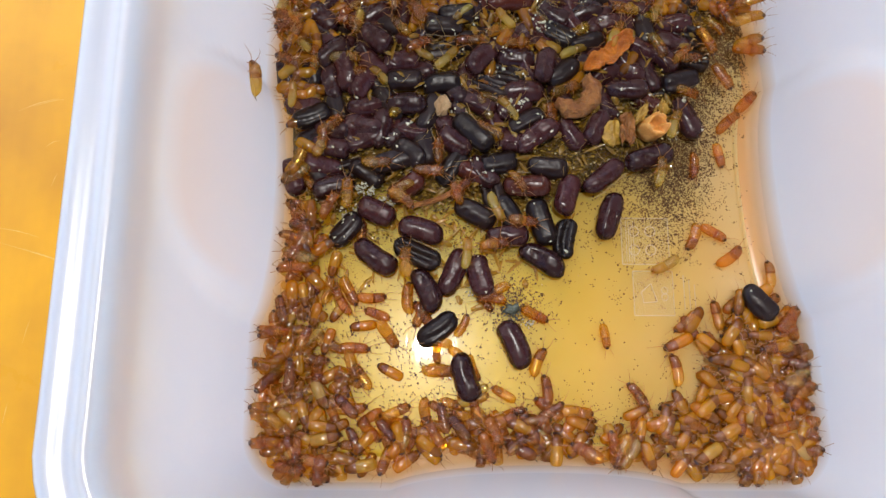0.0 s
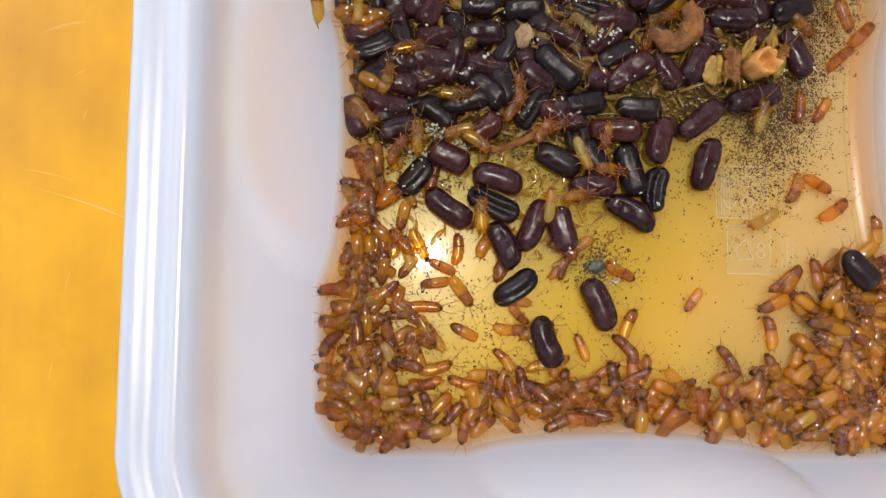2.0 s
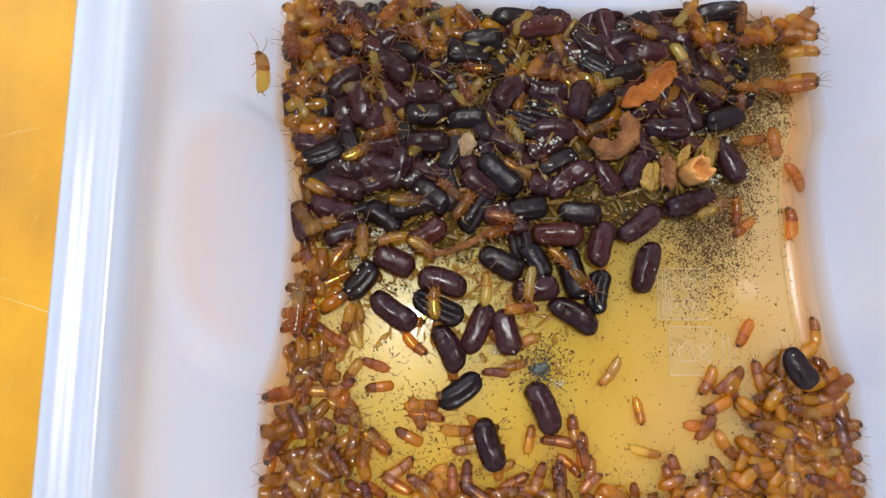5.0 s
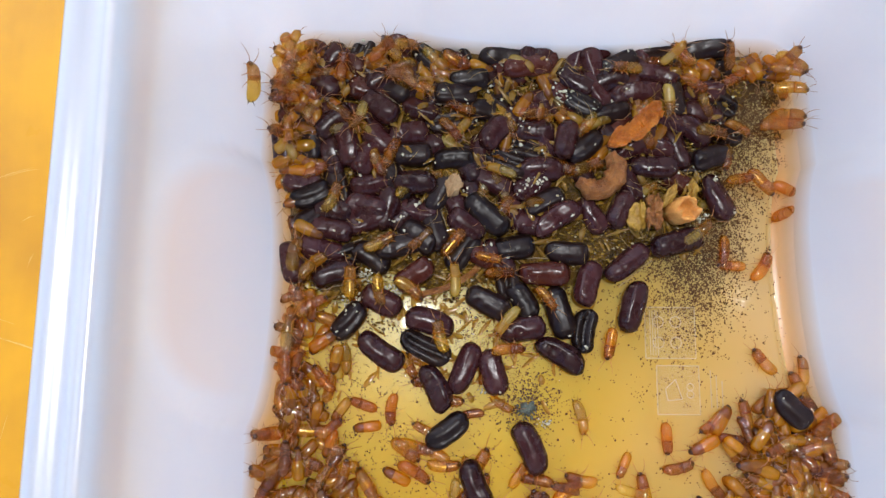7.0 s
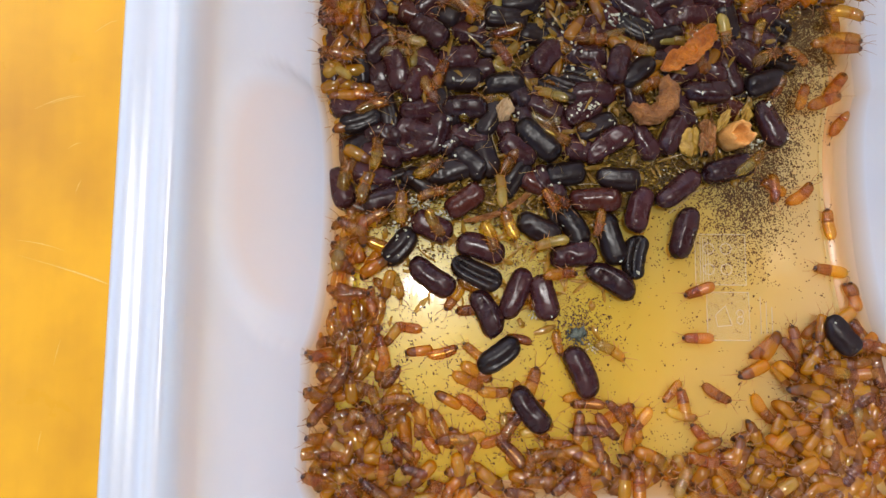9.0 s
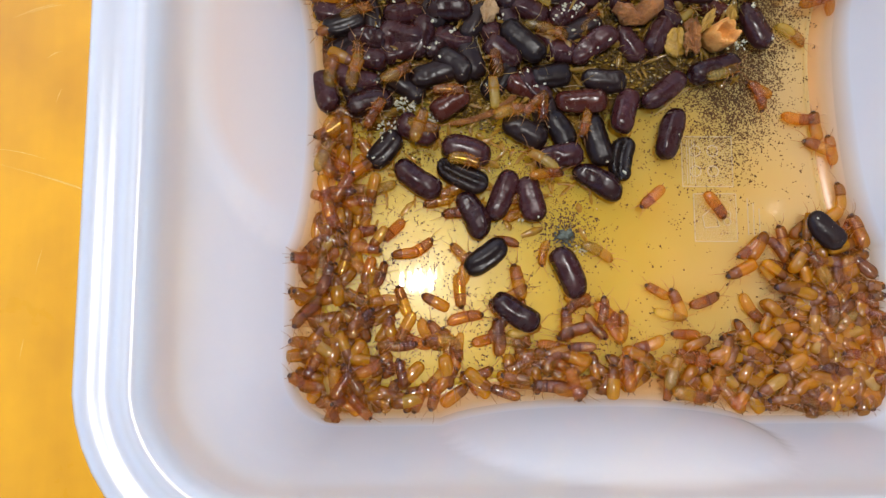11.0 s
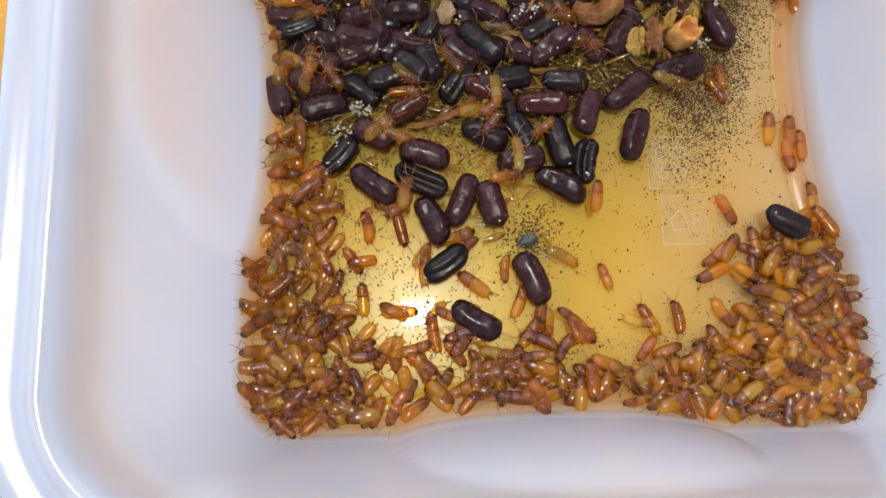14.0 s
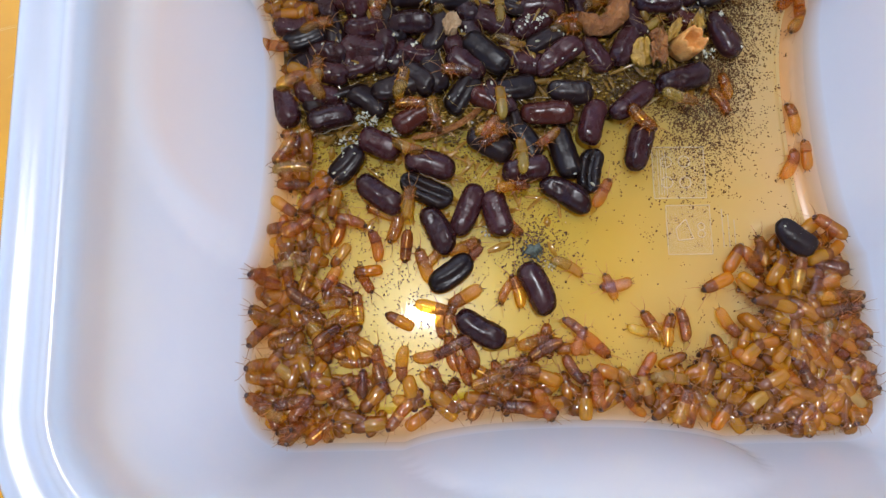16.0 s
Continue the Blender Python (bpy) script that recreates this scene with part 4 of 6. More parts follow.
def fibres():
    """Fine golden hairs, shed feelers and leg bits caught in the heap."""
    rng = random.Random(14)
    bm = bmesh.new()
    n = 0
    while n < 560:
        x, y = rng.uniform(-37, 56), rng.uniform(16, 75)
        if not inside(x, y, 2) or (x > 26 and y < 34) or (x > 46 and y < 58) or (y < 24 and rng.random() < 0.6):
            continue
        n += 1
        z = 1.2 + (heap_height(x, y) * rng.uniform(0.6, 1.2) + rng.uniform(0.3, 2.4) if y > 25 else 0)
        a, size, bow = rng.uniform(0, 6.28), rng.uniform(0.8, 2.6), rng.uniform(-0.35, 0.35)
        ca, sa = math.cos(a), math.sin(a)
        pts = [(x + size * (u * ca - bow * u * u * sa), y + size * (u * sa + bow * u * u * ca), z + rng.uniform(-0.2, 0.2)) for u in (-1, -0.33, 0.33, 1)]
        r = rng.uniform(0.018, 0.042)
        tube(bm, pts, [r, r, r * 0.9, r * 0.4], 3)
    tagged(part("fibres", bm, plain("golden_fibre", (0.22, 0.12, 0.02), (0.68, 0.46, 0.12), 0.45, 700)), "fine golden hairs and shed feelers in the heap", "fibres", kind="stuff")


def shed_skins():
    """Thin curled pieces of cast skin, gold and half clear, caught between the cases."""
    rng = random.Random(15)
    bm = bmesh.new()
    made = 0
    while made < 520:
        x, y = (rng.uniform(-37, 54), rng.uniform(20, 75)) if made < 400 else (rng.gauss(0, 11), rng.gauss(16, 6))
        if not inside(x, y, 2) or (x > 24 and y < 32) or (x > 46 and y < 58):
            continue
        made += 1
        size, wide = rng.uniform(0.9, 2.6), rng.uniform(0.35, 0.9)
        low = litter_top(x, y)[1]
        turn = Matrix.Translation((x, y, low + 0.3 + (heap_height(x, y) * rng.uniform(0.1, 0.8) if y > 26 else 0))) @ pose(0, 0, 0, rng.uniform(-50, 50), rng.uniform(-30, 30), rng.uniform(0, 360))
        open_by, off = rng.uniform(0.5, 1.0), rng.uniform(0, 50)
        rows = []
        for i in range(6):
            u = -1 + 2 * i / 5
            r = wide * (1 - 0.55 * u * u) * (1 + 0.3 * noise.noise(Vector((u * 2, off, 1))))
            rows.append([bm.verts.new(turn @ Vector((size * u + 0.15 * noise.noise(Vector((a, off, u))), r * math.sin(a), r * math.cos(a)))) for a in (open_by * 2.2 * (k / 5 - 0.5) for k in range(6))])
        bridged(bm, rows, closed=False)
    skin = plain("cast_skin", (0.30, 0.15, 0.02), (0.74, 0.46, 0.07), 0.22, 600, 0.3, 0.0001)
    tree = skin.node_tree
    see_through(tree, tree.nodes["Principled BSDF"], ramp(tree, noise_of(tree, 400), [(0.3, (0.45, 0.24, 0.02)), (0.7, (0.84, 0.58, 0.12))]), 0.5, 0.4, (1.0, 0.86, 0.45))
    tagged(part("cast_skins", bm, skin), "thin golden cast skins curled between the egg cases", "cast skins", kind="stuff")


def specks():
    """Cream crumbs of dried matter and frayed seam threads that cling to the cases."""
    rng = random.Random(77)
    bits, threads = bmesh.new(), bmesh.new()
    for ob in [o for o in bpy.data.objects if o.name.startswith("egg_case")]:
        x, y, z = ob.location / MM
        turn, half = ob.rotation_euler.z, 4.4 * ob.scale.x
        if y < 18 and rng.random() < 0.7:
            continue
        ca, sa = math.cos(turn), math.sin(turn)
        for _ in range(rng.choice((0, 1, 1, 2, 4))):
            u, v = half * rng.choice((-1, 1)) * rng.uniform(0.3, 1.0), rng.uniform(-1.7, 1.7)
            r = rng.uniform(0.12, 0.42)
            lump(bits, x + ca * u - sa * v, y + sa * u + ca * v, z + 3.9 - 0.55 * v * v - 1.2 * (abs(u) / half) ** 6, r, r * rng.uniform(0.3, 0.8), r * 0.4, 1.3, rng, rng.uniform(0, 6), 5, 8)
        if rng.random() < 0.45:
            v = rng.choice((-1, 1)) * rng.uniform(1.85, 2.15)
            pts = []
            for k in range(9):
                u = half * (-0.9 + 1.8 * k / 8)
                q = v + 0.12 * math.sin(k * 2.3 + x)
                pts.append((x + ca * u - sa * q, y + sa * u + ca * q, z + 1.9 + 0.25 * math.sin(k + y)))
            tube(threads, pts, [0.05] * 9, 4)
    tagged(part("cream_crumbs", bits, MOULD), "cream-white crumbs of dried matter on the egg cases", "crumbs", kind="stuff")
    tagged(part("seam_threads", threads, plain("pale_thread", (0.35, 0.27, 0.15), (0.62, 0.52, 0.34), 0.6, 900)), "pale frayed seam threads along the egg cases", "threads", kind="stuff")


specks()
frass()
litter()
fibres()
shed_skins()


# ---- nymphs ----
def body_rings(bm, xs, half_width, half_height, bend, sides=12, keel=0.0, z0=0.35):
    rings = []
    for x, w, h in zip(xs, half_width, half_height):
        dy = bend * (x / 3.5) ** 2
        rings.append([bm.verts.new((x, dy + w * math.cos(a), z0 + h * (0.9 + math.sin(a)) * (1 if math.sin(a) > 0 else 0.85))) for a in (math.tau * k / sides for k in range(sides))])
    bridged(bm, rings, True, True, True)


def build_nymph(skin, bend, seed, slim=1.0):
    """A young roach 7 long, head at +x, standing on z = 0."""
    rng = random.Random(seed)
    root = new("nymph")
    # abdomen: eight overlapping rings, blunt behind
    bm = bmesh.new()
    xs, ws, hs = [-3.62], [0.22 * slim], [0.2]
    for k in range(8):
        for f, lip in ((0.03, 0.994), (0.5, 1.0), (0.95, 1.006)):
            u = (k + f) / 8
            w = 1.24 * slim * (1 - (1 - min(1.0, 0.07 + 1.9 * u)) ** 2.6) ** 0.55 * (1 - 0.07 * max(0, u - 0.6) / 0.4)
            xs.append(-3.6 + 4.2 * u), ws.append(w * lip), hs.append(0.74 * w ** 0.85 * lip)
    body_rings(bm, xs, ws, hs, bend, 14)
    part("abdomen", bm, SKIN[skin], root)
    # three back plates
    bm = bmesh.new()
    xs, ws, hs = [], [], []
    for x, w, h in ((0.3, 1.15, 0.88), (0.42, 1.19, 0.92), (0.95, 1.17, 0.94), (1.1, 1.14, 0.91), (1.18, 1.17, 0.93), (1.65, 1.12, 0.92), (1.78, 1.08, 0.89), (1.86, 1.12, 0.9), (2.3, 1.04, 0.82), (2.65, 0.95, 0.72), (2.9, 0.72, 0.58), (3.05, 0.4, 0.4)):
        xs.append(x), ws.append(w * slim), hs.append(h)
    body_rings(bm, xs, ws, hs, bend, 14)
    part("thorax", bm, THORAX[skin], root)
    bm = bmesh.new()
    hy = bend * 0.75
    lump(bm, 2.98, hy, 0.7, 0.42, 0.58, 0.48, 0.1, rng, rings=6, sides=10)
    head = part("head", bm, HEAD if skin != "pale" else THORAX["amber"], root)
    for s in (1, -1):
        bm = bmesh.new()
        sway = rng.uniform(-0.4, 0.4)
        tube(bm, [(3.1, hy + 0.35 * s, 1.0), (3.9, hy + 0.75 * s, 1.5), (4.9, hy + (1.2 + sway) * s, 1.6), (5.9, hy + (1.5 + 1.8 * sway) * s, 1.2)], [0.07, 0.06, 0.045, 0.02], 4)
        part("antenna", bm, LIMB, head, "thin brown feeler")
        for k, (x, ang, reach) in enumerate(((2.1, 40, 1.3), (1.3, 110, 1.4), (0.6, 150, 1.9))):
            a = radians(ang + rng.uniform(-14, 14))
            dx, dy = math.cos(a), math.sin(a) * s
            y0 = s * 0.6
            bm = bmesh.new()
            tube(bm, [(x, y0, 0.6), (x + dx * reach * 0.45, y0 + dy * reach * 0.45, 1.0), (x + dx * reach * 0.8, y0 + dy * reach * 0.8, 0.35), (x + dx * reach * 1.15, y0 + dy * reach * 1.15, 0.06)], [0.13, 0.10, 0.045, 0.02], 5)
            part("leg", bm, LIMB, root)
    for s in (1, -1):
        bm = bmesh.new()
        tube(bm, [(-3.4, 0.3 * s + bend, 0.7), (-3.9, 0.55 * s + bend, 0.8), (-4.3, 0.7 * s + bend, 0.8)], [0.1, 0.08, 0.02], 4)
        part("tail_feeler", bm, HEAD, root)
    return root


NYMPH_LABEL = {
    "amber": "amber roach nymph with dark head, crawling in the box",
    "orange": "glossy orange-brown roach nymph crawling in the box",
    "pale": "pale yellow freshly moulted roach nymph",
    "brown": "dark brown striped roach nymph with pale rings",
}
PATTERN = []
for i, (skin, bend, slim) in enumerate((("amber", 0.0, 1.0), ("amber", 0.5, 0.95), ("amber", -0.5, 1.05), ("orange", 0.0, 1.0), ("orange", 0.55, 1.0), ("orange", -0.4, 0.9),
                                        ("pale", 0.3, 0.85), ("pale", -0.4, 0.9), ("brown", 0.0, 1.0), ("brown", 0.4, 0.95))):
    ob = build_nymph(skin, bend, 40 + i, slim)
    tagged(ob, NYMPH_LABEL[skin], "roach nymph", "roach nymphs in the box")
    PATTERN.append((skin, ob))

MOVES, STEPPING = [], []
USED = set()


def nymph(skin, rows, size=1.0, pick=0):
    """A nymph of that colour on its way: rows of seconds, x, y, z, pitch, turn."""
    kinds = [ob for s, ob in PATTERN if s == skin]
    first = kinds[pick % len(kinds)]
    if first.name in USED:
        ob = copy_thing(first, Matrix.Identity(4))
    else:
        ob = first
        USED.add(first.name)
    ob.scale = (size, size, size)
    MOVES.append((ob, rows))
    return ob


def wander(rng, x, y, z, turn, roam, pitch=0.0, calm=0.35):
    """A crawl about a home place: still for a while, then on again."""
    rows = []
    px, py, t = x, y, 0.0
    while t <= 16.0:
        rows.append((t, px, py, z, pitch, turn))
        t += 1.0 if t < 15.5 else 0.5
        if rng.random() > calm:
            for _ in range(6):
                turned = turn + rng.gauss(0, 28)
                step = rng.uniform(0.2, 1.0) * roam
                qx, qy = px + step * math.cos(radians(turned)), py + step * math.sin(radians(turned))
                if inside(qx, qy, 2.2) and (qx - x) ** 2 + (qy - y) ** 2 < (2.5 * roam) ** 2:
                    px, py, turn = qx, qy, turned
                    break
            else:
                turn += rng.uniform(-60, 60)
    return rows


def crowd():
    rng = random.Random(21)
    taken = []

    def settle(x, y, base, gap=2.6):
        n = sum(1 for a, b in taken if (a - x) ** 2 + (b - y) ** 2 < gap * gap)
        taken.append((x, y))
        return base + 1.1 * min(n, 3)

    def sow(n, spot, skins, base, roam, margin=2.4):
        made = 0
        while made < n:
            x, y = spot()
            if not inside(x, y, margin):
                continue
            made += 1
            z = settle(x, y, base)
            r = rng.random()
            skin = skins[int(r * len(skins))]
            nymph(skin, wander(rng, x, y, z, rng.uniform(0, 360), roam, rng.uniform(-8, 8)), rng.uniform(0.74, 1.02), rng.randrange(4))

    mix = ["amber"] * 8 + ["orange"] * 4 + ["pale"] + ["brown"] * 3
    bright = ["amber"] * 5 + ["orange"] * 4 + ["pale"] * 3
    sow(46, lambda: (-40 + abs(rng.gauss(0, 9)), rng.uniform(-30, 20)), mix, 0.4, 2.2)
    dense = ["amber"] * 6 + ["orange"] * 7 + ["pale"] + ["brown"] * 4
    sow(46, lambda: (rng.uniform(-38, 72), -29 + abs(rng.gauss(0, 7.5))), dense, 0.4, 2.2)
    # redder-brown mix; the packed corner's shade is put into the nymphs' colours
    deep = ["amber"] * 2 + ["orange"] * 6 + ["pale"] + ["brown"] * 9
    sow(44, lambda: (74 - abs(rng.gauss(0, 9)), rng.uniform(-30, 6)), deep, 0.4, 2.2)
    sow(16, lambda: (rng.uniform(-5, 45), -26 + abs(rng.gauss(0, 5))), dense, 0.4, 2.0)
    sow(18, lambda: (-36 + abs(rng.gauss(0, 3.5)), rng.uniform(8, 34)), mix, 1.0, 2.0)
    sow(18, lambda: (-38.5 + abs(rng.gauss(0, 3)), rng.uniform(32, 74)), bright, 3.2, 2.0)
    sow(24, lambda: (rng.uniform(-36, 30), rng.uniform(26, 72)), bright, 3.6, 2.5)
    sow(10, lambda: (rng.uniform(30, 60), rng.uniform(45, 73)), bright, 3.6, 2.5)
    sow(20, lambda: (rng.uniform(-36, 50), rng.uniform(58, 76)), bright, 4.4, 2.2)
    sow(24, lambda: (rng.uniform(-27, 12), rng.uniform(-22, 6)), mix, 0.4, 2.6)
    sow(16, lambda: (rng.uniform(-4, 22), rng.uniform(-27, -9)), dense, 0.4, 2.4)
    sow(4, lambda: (rng.uniform(54, 62), rng.uniform(8, 74)), ["amber", "orange"], 0.4, 3.0)


crowd()


SHAPE = ((0.0, 0.3), (0.02, 0.62), (0.06, 0.88), (0.14, 1.02), (0.28, 1.08), (0.45, 1.08), (0.57, 1.03), (0.6, 1.0), (0.64, 1.03), (0.76, 0.98), (0.86, 0.84), (0.92, 0.62), (0.95, 0.5), (0.98, 0.4), (1.0, 0.15))


def lower_crowd():
    """The nymphs underneath the others along the walls, too packed to tell apart."""
    rng = random.Random(55)
    verts, faces, heads, backs, limbs = [], [], [], [], []
    n = 0
    share = [0] * 72 + [1] * 125 + [2] * 370 + [3] * 50 + [4] * 45 + [5] * 40
    while n < len(share):
        zone = share[n]
        if zone == 5:
            x, y = rng.uniform(-36, 44), rng.uniform(50, 75)
        elif zone == 3:
            x, y = -37.5 + abs(rng.gauss(0, 3.0)), rng.uniform(8, 73)
        elif zone == 4:
            x, y = rng.uniform(-37, 62), 72.5 - abs(rng.gauss(0, 2))
        elif zone == 0:
            x, y = -40.5 + abs(rng.gauss(0, 8)), rng.uniform(-30, 16)
        elif zone == 1:
            x = rng.uniform(-38, 72)
            y = -30.5 + abs(rng.gauss(0, 3.4 if -24 < x < 2 else 5.5 if x < 40 else 8.0))
            if noise.noise(Vector((x * 0.11, 7, 0))) < -0.25:
                continue
        else:
            x, y = 75 - abs(rng.gauss(0, 11)), -31 + abs(rng.gauss(0, 17))
            if y > 6:
                continue
        if not inside(x, y, 3.2):
            continue
        n += 1
        a, b0 = rng.uniform(0, 6.28), len(verts)
        size, lift, tip = rng.uniform(0.76, 0.96), rng.choice((0.4, 1.0, 1.8, 2.6) if zone == 2 else (0.4, 0.4, 1.0, 1.6)) + (1.5 if zone in (3, 4) else 2.4 if zone == 5 else 0), rng.uniform(-0.12, 0.12)
        m = len(SHAPE)
        for i, (f, wide) in enumerate(SHAPE):
            u = (-3.6 + 6.9 * f) * size
            w = 1.2 * size * wide
            for k in range(8):
                q = math.tau * k / 8
                v, h = w * math.cos(q), lift + 0.8 * w * (1 + math.sin(q)) + tip * u
                verts.append((MM * (x + math.cos(a) * u - math.sin(a) * v), MM * (y + math.sin(a) * u + math.cos(a) * v), MM * max(h, 0.1)))
        for i in range(m - 1):
            for k in range(8):
                j = (k + 1) % 8
                if i >= 11:
                    heads.append(len(faces))
                elif i >= 7:
                    backs.append(len(faces))
                faces.append((b0 + 8 * i + k, b0 + 8 * i + j, b0 + 8 * i + 8 + j, b0 + 8 * i + 8 + k))
        faces.append(tuple(b0 + k for k in range(7, -1, -1)))
        heads.append(len(faces))
        faces.append(tuple(b0 + 8 * (m - 1) + k for k in range(8)))
        for side in (-1, 1) if rng.random() < 0.6 else ():
            for u0, ang, reach in ((2.1, 0.7, 1.7), (1.2, 1.7, 1.9), (0.5, 2.5, 2.5), (3.2, 0.3, 3.6)):
                w = a + side * (ang + rng.uniform(-0.4, 0.4))
                px, py = x + math.cos(a) * u0 * size - side * math.sin(a) * 0.7, y + math.sin(a) * u0 * size + side * math.cos(a) * 0.7
                base = len(verts)
                for f, wide, h in ((0.0, 0.10, 1.0), (0.5, 0.06, 1.5), (1.0, 0.02, 0.4)):
                    qx, qy = px + math.cos(w) * reach * f * size, py + math.sin(w) * reach * f * size
                    for k in range(3):
                        e = math.tau * k / 3
                        verts.append((MM * (qx - math.sin(w) * wide * math.cos(e)), MM * (qy + math.cos(w) * wide * math.cos(e)), MM * (lift + h + wide * math.sin(e))))
                for i in (0, 1):
                    for k in range(3):
                        j = (k + 1) % 3
                        limbs.append(len(faces))
                        faces.append((base + 3 * i + k, base + 3 * i + j, base + 3 * i + 3 + j, base + 3 * i + 3 + k))
    me = bpy.data.meshes.new("nymph_crowd")
    me.from_pydata(verts, [], faces)
    for mat in (CROWD, HEAD, CROWD_BACK, LIMB):
        me.materials.append(mat)
    for p in me.polygons:
        p.use_smooth = True
    for k in heads:
        me.polygons[k].material_index = 1
    for k in backs:
        me.polygons[k].material_index = 2
    for k in limbs:
        me.polygons[k].material_index = 3
    tagged(new("nymph_crowd", me), "packed lower layer of amber roach nymphs along the walls", "roach nymphs", kind="stuff")


lower_crowd()


def leaners():
    """Nymphs that reach up the foot of the walls, heads to the plastic."""
    rng = random.Random(91)
    mix = ["amber"] * 6 + ["orange"] * 5 + ["brown"] * 2 + ["pale"]
    spots = []
    for _ in range(14):
        spots.append((CX + (HX - 2.2) * (EAST - 0.0009 * 16), rng.uniform(-26, 3), 0))
    for _ in range(9):
        spots.append((CX - HX + 4.8, rng.uniform(-26, 6), 180))
    for _ in range(9):
        spots.append((rng.uniform(-36, 70), CY - HY + 2.2 + 3.0 * math.exp(-(((rng.uniform(0, 1)) / 0.5) ** 2)), 270))
    for _ in range(9):
        spots.append((rng.uniform(-33, 56), CY + HY * NORTH - 3.0, 90))
    for _ in range(5):
        spots.append((CX - HX + 6.5, rng.uniform(46, 72), 180))
    for _ in range(6):
        spots.append((CX + (HX - 3) * 0.828, rng.uniform(50, 72), 0))
    for x, y, out in spots:
        if not inside(x, y, 1.5):
            continue
        turn = out + rng.uniform(-50, 50)
        rows, t = [], 0.0
        up = rng.uniform(-48, -15)
        while t <= 16.0:
            rows.append((t, x + rng.gauss(0, 0.35), y + rng.gauss(0, 0.35), 1.9 + 0.02 * abs(up) + (4.5 if y > 60 else 2.5 if y > 40 else 0), up, turn))
            turn += rng.uniform(-14, 14)
            up = min(-8, max(-52, up + rng.uniform(-10, 10)))
            t += 2.0
        nymph(rng.choice(mix), rows, rng.uniform(0.85, 1.02), rng.randrange(4))


leaners()


def tracked(skin, pick, way):
    """A nymph that crosses the open floor or the heap: rows of seconds, x, y, z, turn."""
    rng = random.Random(300 + pick)
    rows = []
    turn = way[0][4]
    for k, (t, x, y, z, a) in enumerate(way):
        d = (a - turn + 180) % 360 - 180
        if rows and abs(d) > 75:
            t0, x0, y0, z0, _, a0 = rows[-1]
            for f in (0.33, 0.67):
                rows.append((round(t0 + f * (t - t0), 2), x0 + f * (x - x0), y0 + f * (y - y0), z0 + f * (z - z0), 0, a0 + f * d))
        turn += d
        rows.append((t, x, y, z, 0, turn))
    STEPPING.append((nymph(skin, rows, rng.uniform(0.86, 1.0), pick), rows))


tracked("amber", 0, [(0.0, -21.4, 6.4, 0.5, 298), (2.8, -21.4, 6.4, 0.5, 298), (3.0, -19.5, 5.6, 0.5, 298), (3.5, -14.0, -4.4, 0.5, 280), (3.6, -12.8, -5.7, 0.5, 280), (8.4, -9.8, -4.6, 0.5, 335), (8.5, -9.0, -5.6, 0.5, 335), (9.0, -9.1, -6.0, 0.5, 335), (9.1, -8.9, -6.5, 0.5, 335), (13.8, -7.6, -9.2, 0.5, 186), (14.0, -11.8, -9.6, 0.5, 0), (14.5, -11.1, -8.1, 0.5, 0), (15.0, -11.6, -6.0, 0.5, 0), (15.5, -11.6, -6.1, 0.5, 0), (16.0, -6.8, -7.2, 0.5, 346)])
tracked("amber", 1, [(0.0, -3.4, -9.5, 0.5, 0), (1.8, -3.4, -9.5, 0.5, 0), (2.0, -4.3, -9.0, 0.5, 0), (4.3, -4.0, -8.6, 0.5, 0), (8.0, -4.0, -7.4, 0.5, 0), (8.5, -4.3, -7.5, 0.5, 0), (9.1, -4.2, -8.1, 0.5, 0), (13.6, 10.1, -8.0, 0.5, 70), (14.0, 9.7, -8.0, 0.5, 70), (14.5, 9.7, -7.9, 0.5, 70), (15.0, 9.0, -5.5, 0.5, 106), (15.5, 8.2, -4.1, 0.5, 106), (16.0, 8.5, -4.2, 0.5, 106)])
tracked("orange", 2, [(0.0, -20.3, -4.8, 0.5, 0), (3.5, -20.3, -4.8, 0.5, 0), (4.0, -15.4, -4.7, 0.5, 1), (4.3, -10.0, -4.8, 0.5, 359), (8.8, -8.8, -10.3, 0.5, 320), (9.0, -8.3, -10.6, 0.5, 320), (9.1, -8.0, -11.3, 0.5, 320), (14.3, -6.0, -13.7, 0.5, 100), (14.5, -5.1, -14.7, 0.5, 100), (14.6, -3.9, -15.0, 0.5, 100), (16.0, -3.9, -15.0, 0.5, 100)])
tracked("orange", 3, [(0.0, 16.2, 1.9, 0.5, 334), (2.6, 16.2, 1.9, 0.5, 334), (3.0, 17.5, 1.8, 0.5, 334), (3.5, 27.9, -3.2, 0.5, 330), (4.0, 28.2, -3.6, 0.5, 330), (4.5, 34.2, -6.9, 0.5, 331), (5.0, 41.5, -7.3, 0.5, 357), (5.2, 40.6, -6.9, 0.5, 357), (9.0, 34.3, 2.4, 0.5, 180), (12.5, 24.5, 13.2, 4.0, 248), (13.5, 24.6, 13.3, 4.0, 248), (14.0, 23.5, 10.5, 4.0, 82), (14.5, 23.8, 12.8, 4.0, 60), (16.0, 23.8, 12.9, 4.0, 60)])
tracked("pale", 4, [(0.0, 18.1, -19.3, 0.5, 64), (3.1, 18.1, -19.3, 0.5, 64), (3.5, 22.5, -10.5, 0.5, 5), (4.0, 30.2, -12.3, 0.5, 347), (4.1, 31.0, -12.1, 0.5, 347), (16.0, 31.0, -12.1, 0.5, 347)])
